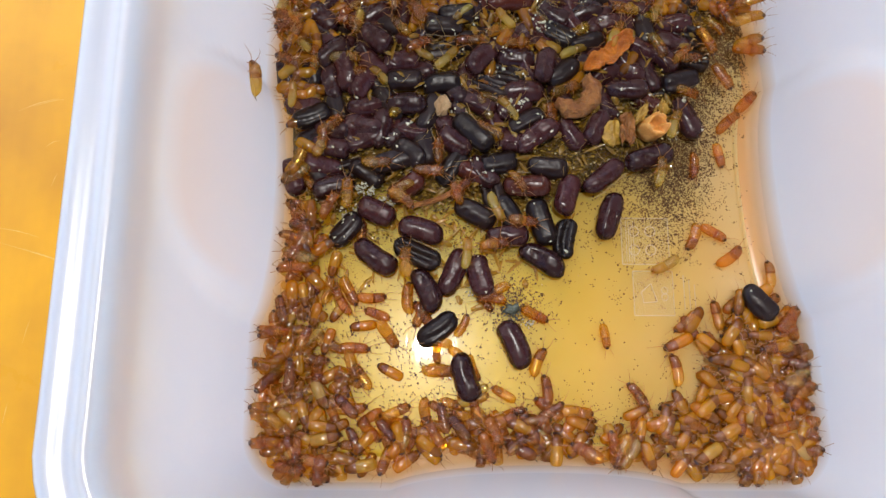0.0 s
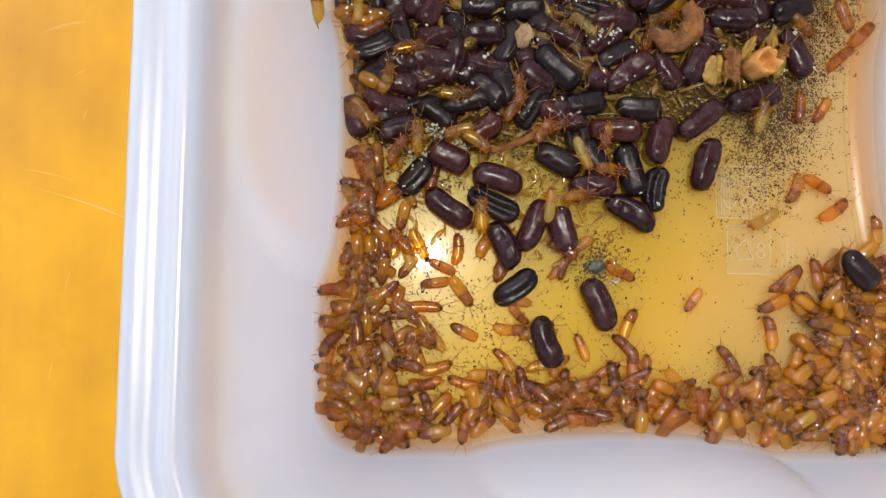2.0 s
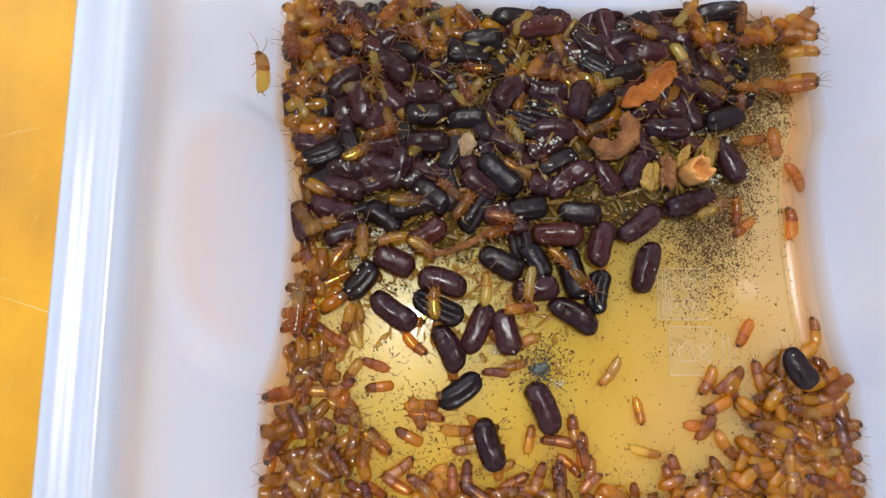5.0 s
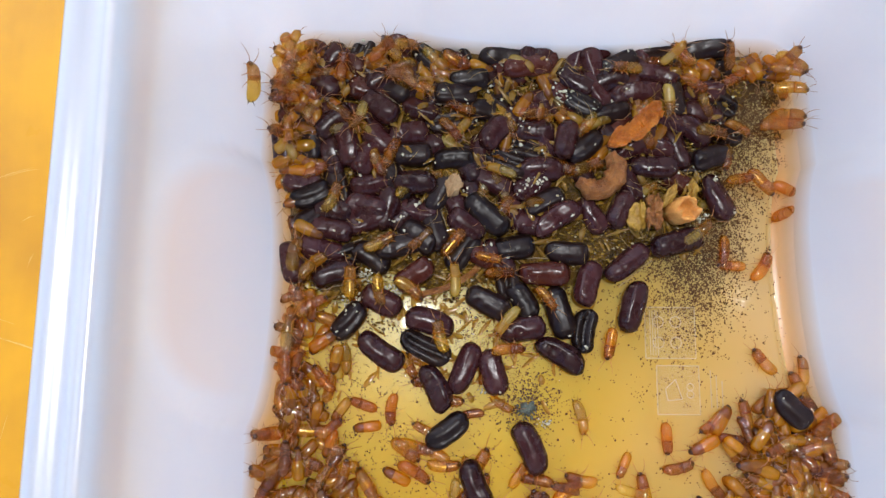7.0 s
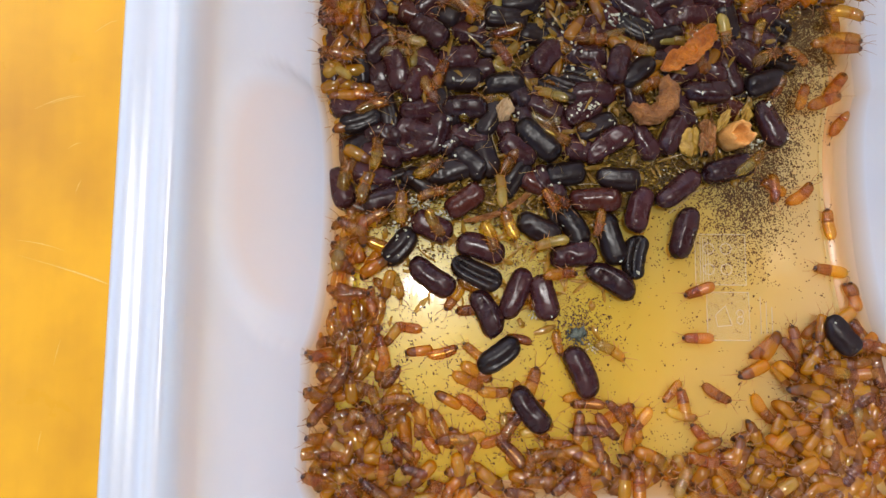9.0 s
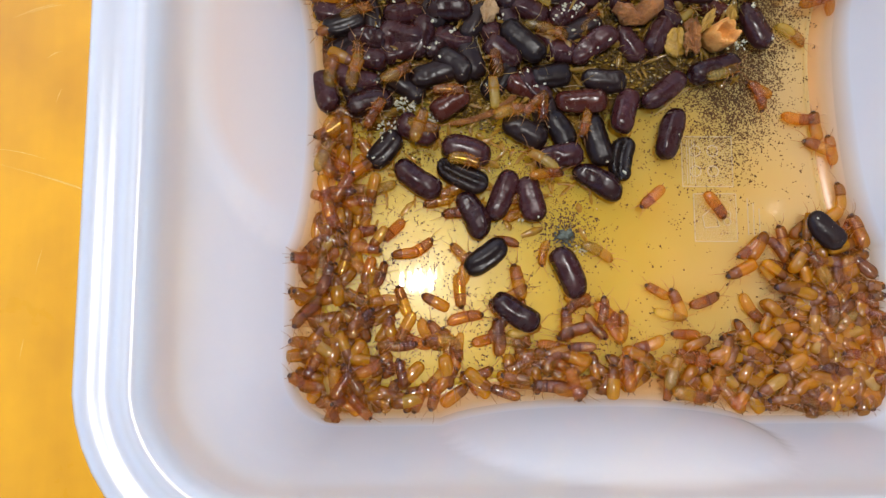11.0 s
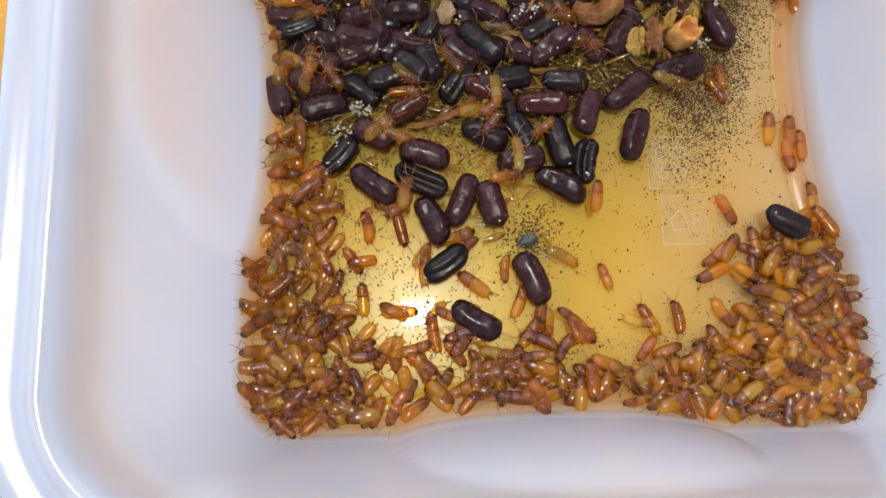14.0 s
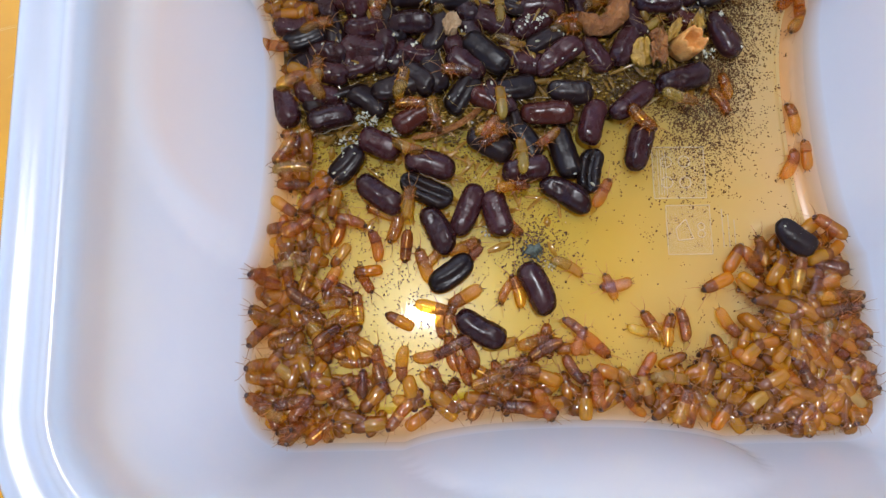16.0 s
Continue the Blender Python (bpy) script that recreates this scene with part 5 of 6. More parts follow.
tracked("brown", 5, [(0.0, 36.2, -13.7, 0.5, 125), (2.1, 36.2, -13.7, 0.5, 125), (2.5, 35.3, -13.7, 0.5, 125), (3.0, 34.2, -13.1, 0.5, 125), (3.5, 33.7, -12.8, 0.5, 125), (4.0, 34.0, -13.3, 0.5, 125), (4.5, 40.5, -10.7, 0.5, 22), (5.0, 42.8, -7.4, 0.5, 54), (5.2, 41.9, -7.2, 0.5, 54), (9.0, 37.7, -8.2, 0.5, 330), (14.0, 38.0, -11.1, 0.5, 100), (14.9, 38.2, -10.7, 0.5, 100), (16.0, 38.2, -10.7, 0.5, 100)])
tracked("amber", 6, [(0.0, 37.5, -16.7, 0.5, 105), (3.5, 37.5, -16.7, 0.5, 105), (8.7, 31.3, -9.8, 0.5, 100), (9.0, 31.2, -9.9, 0.5, 100), (9.4, 31.0, -8.4, 0.5, 100), (12.3, 33.3, -11.3, 0.5, 120), (13.0, 32.7, -11.5, 0.5, 120), (15.0, 32.4, -11.4, 0.5, 120), (15.3, 32.3, -10.9, 0.5, 120), (16.0, 32.3, -10.9, 0.5, 120)])
tracked("amber", 7, [(0.0, 44.2, -8.7, 0.5, 100), (3.2, 44.2, -8.7, 0.5, 100), (3.5, 43.8, -8.1, 0.5, 100), (4.0, 44.7, -9.1, 0.5, 100), (4.4, 46.2, -11.1, 0.5, 306), (16.0, 46.2, -11.1, 0.5, 306)])
tracked("amber", 8, [(0.0, 49.4, 18.1, 0.5, 248), (3.1, 49.4, 18.1, 0.5, 248), (3.5, 47.7, 13.9, 0.5, 275), (4.0, 45.5, 3.7, 0.5, 258), (4.5, 43.9, 0.8, 0.5, 241), (5.1, 43.4, 0.9, 0.5, 241), (7.7, 61.3, 17.1, 0.5, 92), (8.0, 61.1, 23.2, 0.5, 95), (8.5, 60.2, 24.0, 0.5, 95), (9.0, 60.3, 24.7, 0.5, 95), (9.4, 60.2, 24.9, 0.5, 95), (14.2, 61.6, 23.4, 0.5, 89), (14.5, 61.7, 30.0, 0.5, 45), (15.0, 59.7, 43.4, 0.5, 98), (15.5, 66.0, 49.3, 0.5, 43), (16.0, 64.7, 47.2, 0.5, 240)])
tracked("orange", 9, [(0.0, 53.7, 19.1, 0.5, 330), (3.4, 53.7, 19.1, 0.5, 330), (3.5, 54.4, 18.9, 0.5, 330), (4.0, 56.8, 18.0, 0.5, 339), (4.5, 53.8, 15.3, 0.5, 223), (5.0, 50.8, 10.0, 0.5, 241), (7.3, 62.7, 6.0, 0.5, 13), (7.5, 63.0, 6.1, 0.5, 13), (8.0, 65.7, 6.7, 0.5, 97), (8.5, 64.9, 7.3, 0.5, 97), (9.0, 64.5, 10.6, 0.5, 120), (9.5, 63.3, 12.3, 0.5, 120), (10.0, 62.7, 17.2, 0.5, 97), (10.2, 63.3, 19.2, 0.5, 97), (14.5, 63.5, 20.6, 0.5, 90), (16.0, 63.5, 20.6, 0.5, 90)])
tracked("orange", 10, [(0.0, 56.9, 14.1, 0.5, 38), (2.5, 56.9, 14.3, 0.5, 38), (3.0, 59.4, 16.3, 0.5, 76), (3.5, 61.0, 22.5, 0.5, 90), (4.0, 61.0, 31.3, 0.5, 90), (4.5, 60.8, 33.1, 0.5, 90), (5.0, 61.4, 31.8, 0.5, 90), (5.2, 61.4, 32.5, 0.5, 90), (8.3, 56.0, 29.3, 0.5, 40), (8.5, 56.2, 30.9, 0.5, 40), (9.0, 55.5, 30.3, 0.5, 40), (9.3, 55.8, 29.8, 0.5, 40), (14.5, 61.0, 16.8, 0.5, 260), (15.0, 58.9, 15.4, 0.5, 212), (15.5, 60.5, 18.7, 0.5, 64), (16.0, 60.5, 18.7, 0.5, 64)])
tracked("orange", 11, [(0.0, 58.4, 43.7, 0.5, 41), (3.0, 58.4, 43.7, 0.5, 41), (3.5, 60.1, 45.2, 0.5, 40), (4.0, 60.6, 45.2, 0.5, 40), (4.5, 60.3, 46.3, 0.5, 40), (5.0, 63.0, 40.7, 0.5, 295), (5.2, 62.8, 40.7, 0.5, 295), (8.6, 64.3, 42.1, 0.5, 95), (9.0, 64.0, 45.0, 0.5, 45), (9.5, 65.2, 45.5, 0.5, 45), (10.0, 65.1, 49.4, 0.5, 91), (10.2, 64.8, 49.7, 0.5, 91), (16.0, 64.8, 49.7, 0.5, 91)])
tracked("orange", 12, [(0.0, 62.8, 48.3, 0.5, 45), (2.9, 62.8, 48.3, 0.5, 45), (3.0, 62.7, 49.1, 0.5, 45), (3.5, 61.6, 50.3, 0.5, 45), (4.0, 62.2, 50.2, 0.5, 45), (4.5, 65.2, 43.2, 0.5, 293), (5.0, 65.0, 39.7, 0.5, 267), (5.2, 64.8, 39.9, 0.5, 267), (9.0, 63.3, 52.4, 0.5, 50), (16.0, 63.3, 52.4, 0.5, 50)])
tracked("pale", 13, [(0.0, 43.2, 12.2, 0.5, 208), (2.8, 43.2, 12.2, 0.5, 208), (3.0, 39.3, 10.0, 0.5, 211), (3.5, 33.3, 6.5, 0.5, 210), (3.8, 27.7, 3.4, 0.5, 209), (9.0, 17.8, -0.0, 0.5, 330), (16.0, 17.8, -0.0, 0.5, 330)])
tracked("amber", 14, [(0.0, 16.4, -7.2, 0.5, 65), (1.8, 16.4, -7.2, 0.5, 65), (2.0, 17.4, -7.3, 0.5, 65), (2.5, 18.4, -5.9, 0.5, 65), (3.0, 17.7, -5.9, 0.5, 65), (3.5, 16.5, -6.9, 0.5, 65), (3.7, 15.4, -7.1, 0.5, 65), (8.8, 24.5, -11.6, 0.5, 225), (9.0, 23.1, -13.1, 0.5, 225), (9.2, 22.7, -15.8, 0.5, 261), (14.2, 33.8, -20.9, 0.5, 83), (14.5, 34.6, -14.3, 0.5, 90), (15.0, 35.2, -11.6, 0.5, 77), (16.0, 35.2, -11.6, 0.5, 77)])
tracked("amber", 15, [(0.0, -6.8, 2.0, 0.5, 240), (0.5, -6.2, 2.4, 0.5, 240), (1.0, -5.5, 2.9, 0.5, 240), (2.0, -5.8, 2.5, 0.5, 240), (2.5, -5.9, 2.2, 0.5, 240), (3.0, -6.2, 3.2, 0.5, 240), (4.0, -5.8, 3.0, 0.5, 240), (8.3, -2.3, 5.0, 0.5, 47), (8.5, -1.4, 6.4, 0.5, 47), (9.0, 1.5, 9.4, 0.5, 20), (9.4, 4.1, 10.8, 0.5, 27), (12.8, -0.4, 3.3, 0.5, 20), (13.0, -0.7, 3.8, 0.5, 20), (15.0, -1.1, 3.9, 0.5, 20), (16.0, -0.9, 3.8, 0.5, 20)])
tracked("orange", 16, [(0.0, -16.8, 5.1, 0.5, 1), (0.5, -17.1, 5.7, 0.5, 1), (1.0, -17.5, 6.3, 0.5, 1), (1.5, -17.4, 6.0, 0.5, 1), (2.0, -14.2, 6.0, 0.5, 87), (2.5, -14.0, 8.7, 0.5, 190), (4.5, -13.9, 8.7, 0.5, 190), (5.0, -12.2, 7.2, 0.5, 319), (5.2, -13.9, 8.7, 0.5, 141), (7.5, -14.3, 1.2, 0.5, 293), (8.0, -14.3, 1.6, 0.5, 293), (8.5, -14.7, 1.3, 0.5, 293), (9.0, -13.9, -0.8, 0.5, 15), (9.5, -13.5, -1.4, 0.5, 15), (10.0, -14.8, -1.1, 0.5, 15), (14.4, -17.5, 6.3, 0.5, 105), (14.5, -17.0, 4.5, 0.5, 105), (16.0, -17.0, 4.5, 0.5, 105)])
tracked("amber", 17, [(0.0, -10.2, 12.3, 4.0, 90), (1.0, -10.0, 12.6, 4.0, 90), (2.0, -10.4, 12.3, 4.0, 90), (2.5, -9.5, 12.5, 4.0, 90), (4.0, -9.1, 13.0, 4.0, 90), (4.5, -9.1, 14.3, 4.0, 90), (5.0, -8.8, 15.3, 4.0, 90), (5.2, -8.8, 15.2, 4.0, 90), (8.3, -1.5, 22.1, 4.0, 110), (8.5, -1.2, 23.2, 4.0, 110), (9.0, -2.1, 23.5, 4.0, 110), (9.5, -0.2, 23.5, 4.0, 110), (10.0, 0.8, 26.2, 4.0, 69), (12.3, 1.1, 25.9, 4.0, 0), (13.0, 1.2, 26.0, 4.0, 0), (13.5, 2.0, 26.4, 4.0, 0), (14.0, 2.4, 26.4, 4.0, 0), (14.5, 2.9, 26.3, 4.0, 0), (14.7, 4.4, 24.9, 4.0, 0), (16.0, 4.4, 24.9, 4.0, 0)])
tracked("pale", 18, [(0.0, 2.3, 14.1, 4.0, 85), (3.5, 2.3, 14.1, 4.0, 85), (8.3, -3.4, 30.0, 4.0, 95), (10.2, -3.3, 29.6, 4.0, 95), (13.6, 5.9, 30.3, 4.0, 95), (16.0, 6.1, 30.1, 4.0, 95)])
tracked("amber", 19, [(0.0, 8.3, 6.8, 0.5, 215), (2.7, 8.3, 6.8, 0.5, 215), (3.0, 8.9, 7.5, 0.5, 215), (4.0, 9.2, 7.7, 0.5, 215), (4.5, 9.2, 7.7, 0.5, 215), (4.7, 9.2, 8.6, 0.5, 215), (8.3, -14.3, -12.8, 0.5, 120), (8.5, -14.2, -13.3, 0.5, 120), (9.3, -14.5, -13.6, 0.5, 120), (14.2, -7.6, -19.3, 0.5, 105), (14.5, -7.1, -19.8, 0.5, 105), (14.6, -6.4, -20.2, 0.5, 105), (16.0, -6.4, -20.2, 0.5, 105)])
tracked("orange", 20, [(0.0, 8.1, 16.0, 4.0, 5), (2.4, 8.1, 16.0, 4.0, 5), (2.5, 8.1, 15.2, 4.0, 5), (3.0, 8.9, 15.1, 4.0, 5), (3.5, 9.1, 15.1, 4.0, 5), (4.0, 7.6, 14.7, 4.0, 5), (5.0, 7.6, 14.2, 4.0, 5), (5.2, 7.7, 14.2, 4.0, 5), (16.0, 7.7, 14.2, 4.0, 5)])
tracked("orange", 21, [(0.0, 13.9, 20.6, 4.0, 350), (3.2, 13.9, 20.6, 4.0, 350), (3.5, 14.2, 21.3, 4.0, 350), (3.7, 14.7, 21.3, 4.0, 350), (9.0, 34.8, 11.4, 0.5, 200), (12.3, 44.3, 6.9, 0.5, 14), (12.5, 44.4, 6.9, 0.5, 14), (13.0, 47.6, 7.7, 0.5, 93), (13.5, 47.5, 10.0, 0.5, 297), (14.0, 48.4, 8.1, 0.5, 297), (14.5, 50.2, 4.5, 0.5, 330), (15.0, 49.3, 3.7, 0.5, 330), (15.5, 51.1, 0.7, 0.5, 301), (16.0, 51.6, 0.4, 0.5, 301)])
tracked("pale", 22, [(0.0, 8.1, 23.3, 4.0, 295), (3.5, 8.1, 23.3, 4.0, 295), (3.8, 9.6, 18.2, 4.0, 287), (9.0, 5.8, 20.0, 4.0, 195), (9.2, 3.4, 18.0, 4.0, 220), (12.3, 9.5, 15.8, 4.0, 95), (12.5, 9.3, 16.4, 4.0, 95), (13.0, 9.8, 18.0, 4.0, 95), (14.0, 9.7, 18.4, 4.0, 95), (14.5, 9.4, 18.7, 4.0, 95), (15.5, 9.2, 19.0, 4.0, 95), (16.0, 9.6, 20.0, 4.0, 95)])
tracked("orange", 23, [(0.0, -25.7, 23.9, 4.0, 60), (3.4, -25.7, 23.9, 4.0, 60), (3.5, -25.3, 24.2, 4.0, 60), (3.8, -25.0, 24.8, 4.0, 60), (7.6, -29.4, 21.8, 4.0, 30), (8.0, -28.4, 22.7, 4.0, 30), (8.5, -27.1, 23.9, 4.0, 30), (9.0, -27.3, 24.3, 4.0, 30), (9.5, -25.3, 24.6, 4.0, 30), (13.7, -22.1, 27.6, 4.0, 106), (14.0, -23.8, 33.4, 4.0, 119), (14.5, -25.2, 36.0, 4.0, 70), (15.0, -24.6, 36.3, 4.0, 70), (15.5, -23.9, 38.5, 4.0, 75), (15.9, -36.1, 41.1, 4.0, 168), (16.0, -36.1, 41.1, 4.0, 168)])
tracked("orange", 24, [(0.0, -25.9, 40.9, 4.0, 39), (1.9, -25.9, 40.9, 4.0, 39), (2.0, -23.7, 42.6, 4.0, 12), (2.5, -23.7, 43.4, 4.0, 12), (3.0, -22.8, 43.3, 4.0, 12), (3.5, -19.7, 44.0, 4.0, 10), (4.0, -19.6, 43.8, 4.0, 10), (4.3, -19.7, 44.6, 4.0, 10), (7.5, -14.5, 51.7, 4.0, 70), (8.0, -14.9, 51.7, 4.0, 70), (8.5, -15.1, 52.1, 4.0, 70), (9.0, -15.1, 52.0, 4.0, 70), (9.4, -15.2, 51.1, 4.0, 70), (16.0, -15.2, 51.1, 4.0, 70)])
tracked("amber", 25, [(0.0, -16.1, 32.6, 4.0, 0), (1.0, -15.4, 32.8, 4.0, 0), (1.5, -15.0, 33.4, 4.0, 0), (2.0, -14.9, 34.0, 4.0, 0), (3.5, -14.5, 33.8, 4.0, 0), (4.5, -14.1, 33.9, 4.0, 0), (5.2, -14.2, 33.9, 4.0, 0), (7.3, -16.6, 33.7, 4.0, 30), (8.0, -16.6, 33.1, 4.0, 30), (8.5, -16.8, 33.5, 4.0, 30), (9.5, -16.9, 33.5, 4.0, 30), (9.7, -17.7, 33.5, 4.0, 30), (12.3, -20.3, 32.4, 4.0, 13), (12.5, -17.4, 33.1, 4.0, 9), (13.0, -13.3, 33.7, 4.0, 4), (13.5, -12.9, 32.9, 4.0, 4), (14.0, -10.3, 33.1, 4.0, 320), (14.5, -7.5, 30.7, 4.0, 310), (15.0, -7.0, 28.4, 4.0, 283), (15.5, -6.2, 27.5, 4.0, 283), (16.0, -6.4, 27.8, 4.0, 283)])
tracked("orange", 26, [(0.0, -3.7, 35.8, 4.0, 88), (3.4, -3.7, 35.8, 4.0, 88), (3.5, -3.6, 38.3, 4.0, 90), (7.5, -10.2, 33.2, 4.0, 231), (8.0, -12.4, 30.4, 4.0, 192), (8.5, -15.8, 29.7, 4.0, 15), (9.0, -16.3, 29.1, 4.0, 15), (9.5, -17.0, 29.9, 4.0, 15), (10.0, -11.5, 29.7, 4.0, 358), (10.2, -10.3, 30.0, 4.0, 358), (16.0, -10.3, 30.0, 4.0, 358)])
tracked("amber", 27, [(0.0, 6.7, 39.9, 4.0, 150), (2.0, 6.4, 40.2, 4.0, 150), (3.0, 6.8, 40.2, 4.0, 150), (5.0, 6.6, 40.6, 4.0, 150), (5.2, 6.6, 40.7, 4.0, 150), (9.0, 6.9, 40.2, 4.0, 330), (10.2, 7.1, 40.0, 4.0, 330), (12.3, 13.5, 43.8, 4.0, 2), (12.5, 13.6, 43.7, 4.0, 2), (13.0, 16.8, 43.8, 4.0, 5), (13.5, 18.5, 44.1, 4.0, 5), (16.0, 18.7, 44.2, 4.0, 5)])
tracked("amber", 28, [(0.0, -27.6, 37.0, 4.0, 75), (3.0, -27.6, 37.0, 4.0, 75), (3.5, -26.9, 39.7, 4.0, 60), (4.0, -26.3, 40.0, 4.0, 60), (4.5, -22.6, 42.3, 4.0, 32), (4.8, -22.9, 43.3, 4.0, 32), (8.4, -26.3, 40.2, 4.0, 85), (8.5, -26.3, 38.7, 4.0, 85), (9.0, -26.8, 36.6, 4.0, 85), (9.5, -27.4, 36.3, 4.0, 85), (16.0, -27.4, 36.3, 4.0, 85)])
tracked("orange", 29, [(0.0, -32.8, 21.8, 0.5, 108), (2.6, -32.8, 21.8, 0.5, 108), (3.0, -36.3, 32.3, 0.5, 105), (3.5, -38.2, 39.3, 0.5, 105), (4.0, -37.0, 43.6, 0.5, 74), (4.5, -35.8, 47.5, 0.5, 73), (5.0, -35.3, 47.4, 0.5, 73), (5.2, -35.7, 47.5, 0.5, 73), (8.9, -28.3, 46.0, 4.0, 20), (9.0, -27.8, 45.7, 4.0, 20), (9.5, -27.4, 45.6, 4.0, 20), (10.2, -27.7, 45.1, 4.0, 20), (16.0, -27.7, 45.1, 4.0, 20)])
tracked("pale", 30, [(0.0, 42.2, 31.4, 4.0, 80), (3.0, 41.3, 31.3, 4.0, 80), (4.0, 41.6, 31.3, 4.0, 80), (4.5, 44.0, 32.9, 4.0, 32), (4.9, 44.4, 33.5, 4.0, 32), (7.3, 44.3, 36.8, 4.0, 40), (8.0, 44.8, 37.0, 4.0, 40), (8.5, 44.4, 36.6, 4.0, 40), (9.0, 44.1, 35.5, 4.0, 40), (14.1, 38.4, 31.6, 4.0, 340), (14.5, 39.2, 30.5, 4.0, 340), (16.0, 39.2, 30.5, 4.0, 340)])
tracked("pale", 31, [(0.0, 45.5, 42.0, 4.0, 70), (0.5, 45.1, 41.9, 4.0, 70), (3.0, 44.8, 42.0, 4.0, 70), (3.5, 44.5, 44.2, 4.0, 70), (4.5, 44.8, 44.4, 4.0, 70), (5.0, 44.4, 44.6, 4.0, 70), (5.2, 44.7, 44.3, 4.0, 70), (7.3, 48.9, 42.8, 0.5, 0), (7.5, 48.9, 42.7, 0.5, 0), (8.0, 49.6, 43.3, 0.5, 0), (8.5, 49.2, 42.8, 0.5, 0), (9.0, 49.8, 42.6, 0.5, 0), (10.2, 49.9, 42.2, 0.5, 0), (12.3, 68.2, 43.6, 0.5, 259), (12.5, 67.8, 43.0, 0.5, 259), (13.5, 68.6, 43.7, 0.5, 259), (14.0, 68.3, 43.3, 0.5, 259), (14.5, 67.9, 40.8, 0.5, 280), (15.0, 67.9, 40.8, 0.5, 280), (15.3, 67.0, 39.7, 0.5, 280), (16.0, 67.0, 39.7, 0.5, 280)])
tracked("amber", 32, [(0.0, 52.2, -9.5, 0.5, 170), (0.8, 52.2, -9.5, 0.5, 170), (1.0, 52.6, -10.4, 0.5, 170), (1.5, 53.1, -10.5, 0.5, 170), (2.0, 54.6, -11.0, 0.5, 170), (2.5, 54.3, -11.2, 0.5, 170), (3.0, 52.9, -10.5, 0.5, 170), (3.5, 52.4, -10.2, 0.5, 170), (3.9, 53.1, -10.8, 0.5, 170), (16.0, 53.1, -10.8, 0.5, 170)])
tracked("amber", 33, [(0.0, 51.7, -3.9, 0.5, 120), (3.5, 51.7, -3.9, 0.5, 120), (7.3, 63.7, 10.6, 0.5, 114), (7.5, 61.4, 15.9, 0.5, 170), (8.0, 60.0, 15.3, 0.5, 170), (9.0, 60.4, 15.5, 0.5, 170), (9.5, 60.4, 15.8, 0.5, 170), (10.0, 61.0, 17.0, 0.5, 170), (10.2, 61.6, 18.6, 0.5, 170), (14.2, 57.6, 24.7, 0.5, 84), (14.5, 58.5, 33.9, 0.5, 90), (15.0, 58.5, 41.5, 0.5, 90), (15.5, 65.1, 47.5, 0.5, 43), (16.0, 65.1, 47.5, 0.5, 43)])
tracked("pale", 34, [(0.0, 51.9, -12.7, 0.5, 2), (1.0, 51.9, -12.7, 0.5, 2), (1.5, 56.6, -12.6, 0.5, 331), (2.0, 58.6, -13.7, 0.5, 295), (2.5, 59.9, -16.5, 0.5, 224), (3.0, 58.3, -18.0, 0.5, 199), (3.5, 55.2, -19.1, 0.5, 150), (4.0, 60.0, -24.1, 0.5, 314), (4.5, 61.7, -27.6, 0.5, 296), (4.8, 64.9, -22.6, 0.5, 57), (16.0, 64.9, -22.6, 0.5, 57)])
tracked("orange", 35, [(0.0, 50.5, 33.5, 0.5, 263), (8.8, 50.5, 33.5, 0.5, 263), (9.0, 50.2, 31.2, 0.5, 270), (9.2, 50.1, 30.0, 0.5, 270), (12.7, 49.2, 30.1, 0.5, 300), (13.0, 48.1, 30.8, 0.5, 300), (13.5, 48.4, 31.2, 0.5, 300), (16.0, 48.2, 31.0, 0.5, 300)])
tracked("orange", 36, [(0.0, 66.1, 59.4, 0.5, 329), (7.3, 66.1, 59.4, 0.5, 329), (7.5, 66.2, 58.1, 0.5, 329), (8.0, 68.4, 56.8, 0.5, 0), (8.5, 69.5, 56.4, 0.5, 0), (9.0, 69.7, 57.6, 0.5, 0), (9.5, 69.0, 56.5, 0.5, 0), (10.0, 70.9, 56.6, 0.5, 0), (10.1, 71.4, 57.0, 0.5, 0), (16.0, 71.4, 57.0, 0.5, 0)])
tracked("amber", 37, [(0.0, -25.6, 7.0, 0.5, 80), (7.3, -25.6, 7.0, 0.5, 80), (8.0, -25.0, 6.9, 0.5, 80), (8.5, -26.0, 7.2, 0.5, 80), (10.2, -25.8, 7.0, 0.5, 80), (14.2, -26.5, 6.1, 0.5, 100), (14.5, -26.0, 6.1, 0.5, 100), (16.0, -26.2, 6.2, 0.5, 100)])
tracked("orange", 38, [(0.0, -37.5, -12.8, 0.5, 76), (7.5, -37.5, -12.8, 0.5, 76), (8.0, -36.4, -8.6, 0.5, 95), (8.5, -37.0, -0.7, 0.5, 112), (9.0, -39.0, 4.2, 0.5, 125), (9.5, -40.2, 2.6, 0.5, 125), (16.0, -40.2, 2.6, 0.5, 125)])
tracked("amber", 39, [(0.0, -28.7, 2.7, 0.5, 264), (8.3, -28.7, 2.7, 0.5, 264), (8.5, -29.0, -0.2, 0.5, 75), (9.0, -29.7, -2.0, 0.5, 75), (16.0, -29.7, -2.0, 0.5, 75)])
tracked("amber", 40, [(0.0, -25.3, -4.3, 0.5, 340), (7.8, -25.3, -4.3, 0.5, 340), (8.0, -24.9, -3.8, 0.5, 340), (8.5, -25.4, -4.1, 0.5, 340), (9.5, -25.5, -3.7, 0.5, 340), (16.0, -25.5, -3.7, 0.5, 340)])
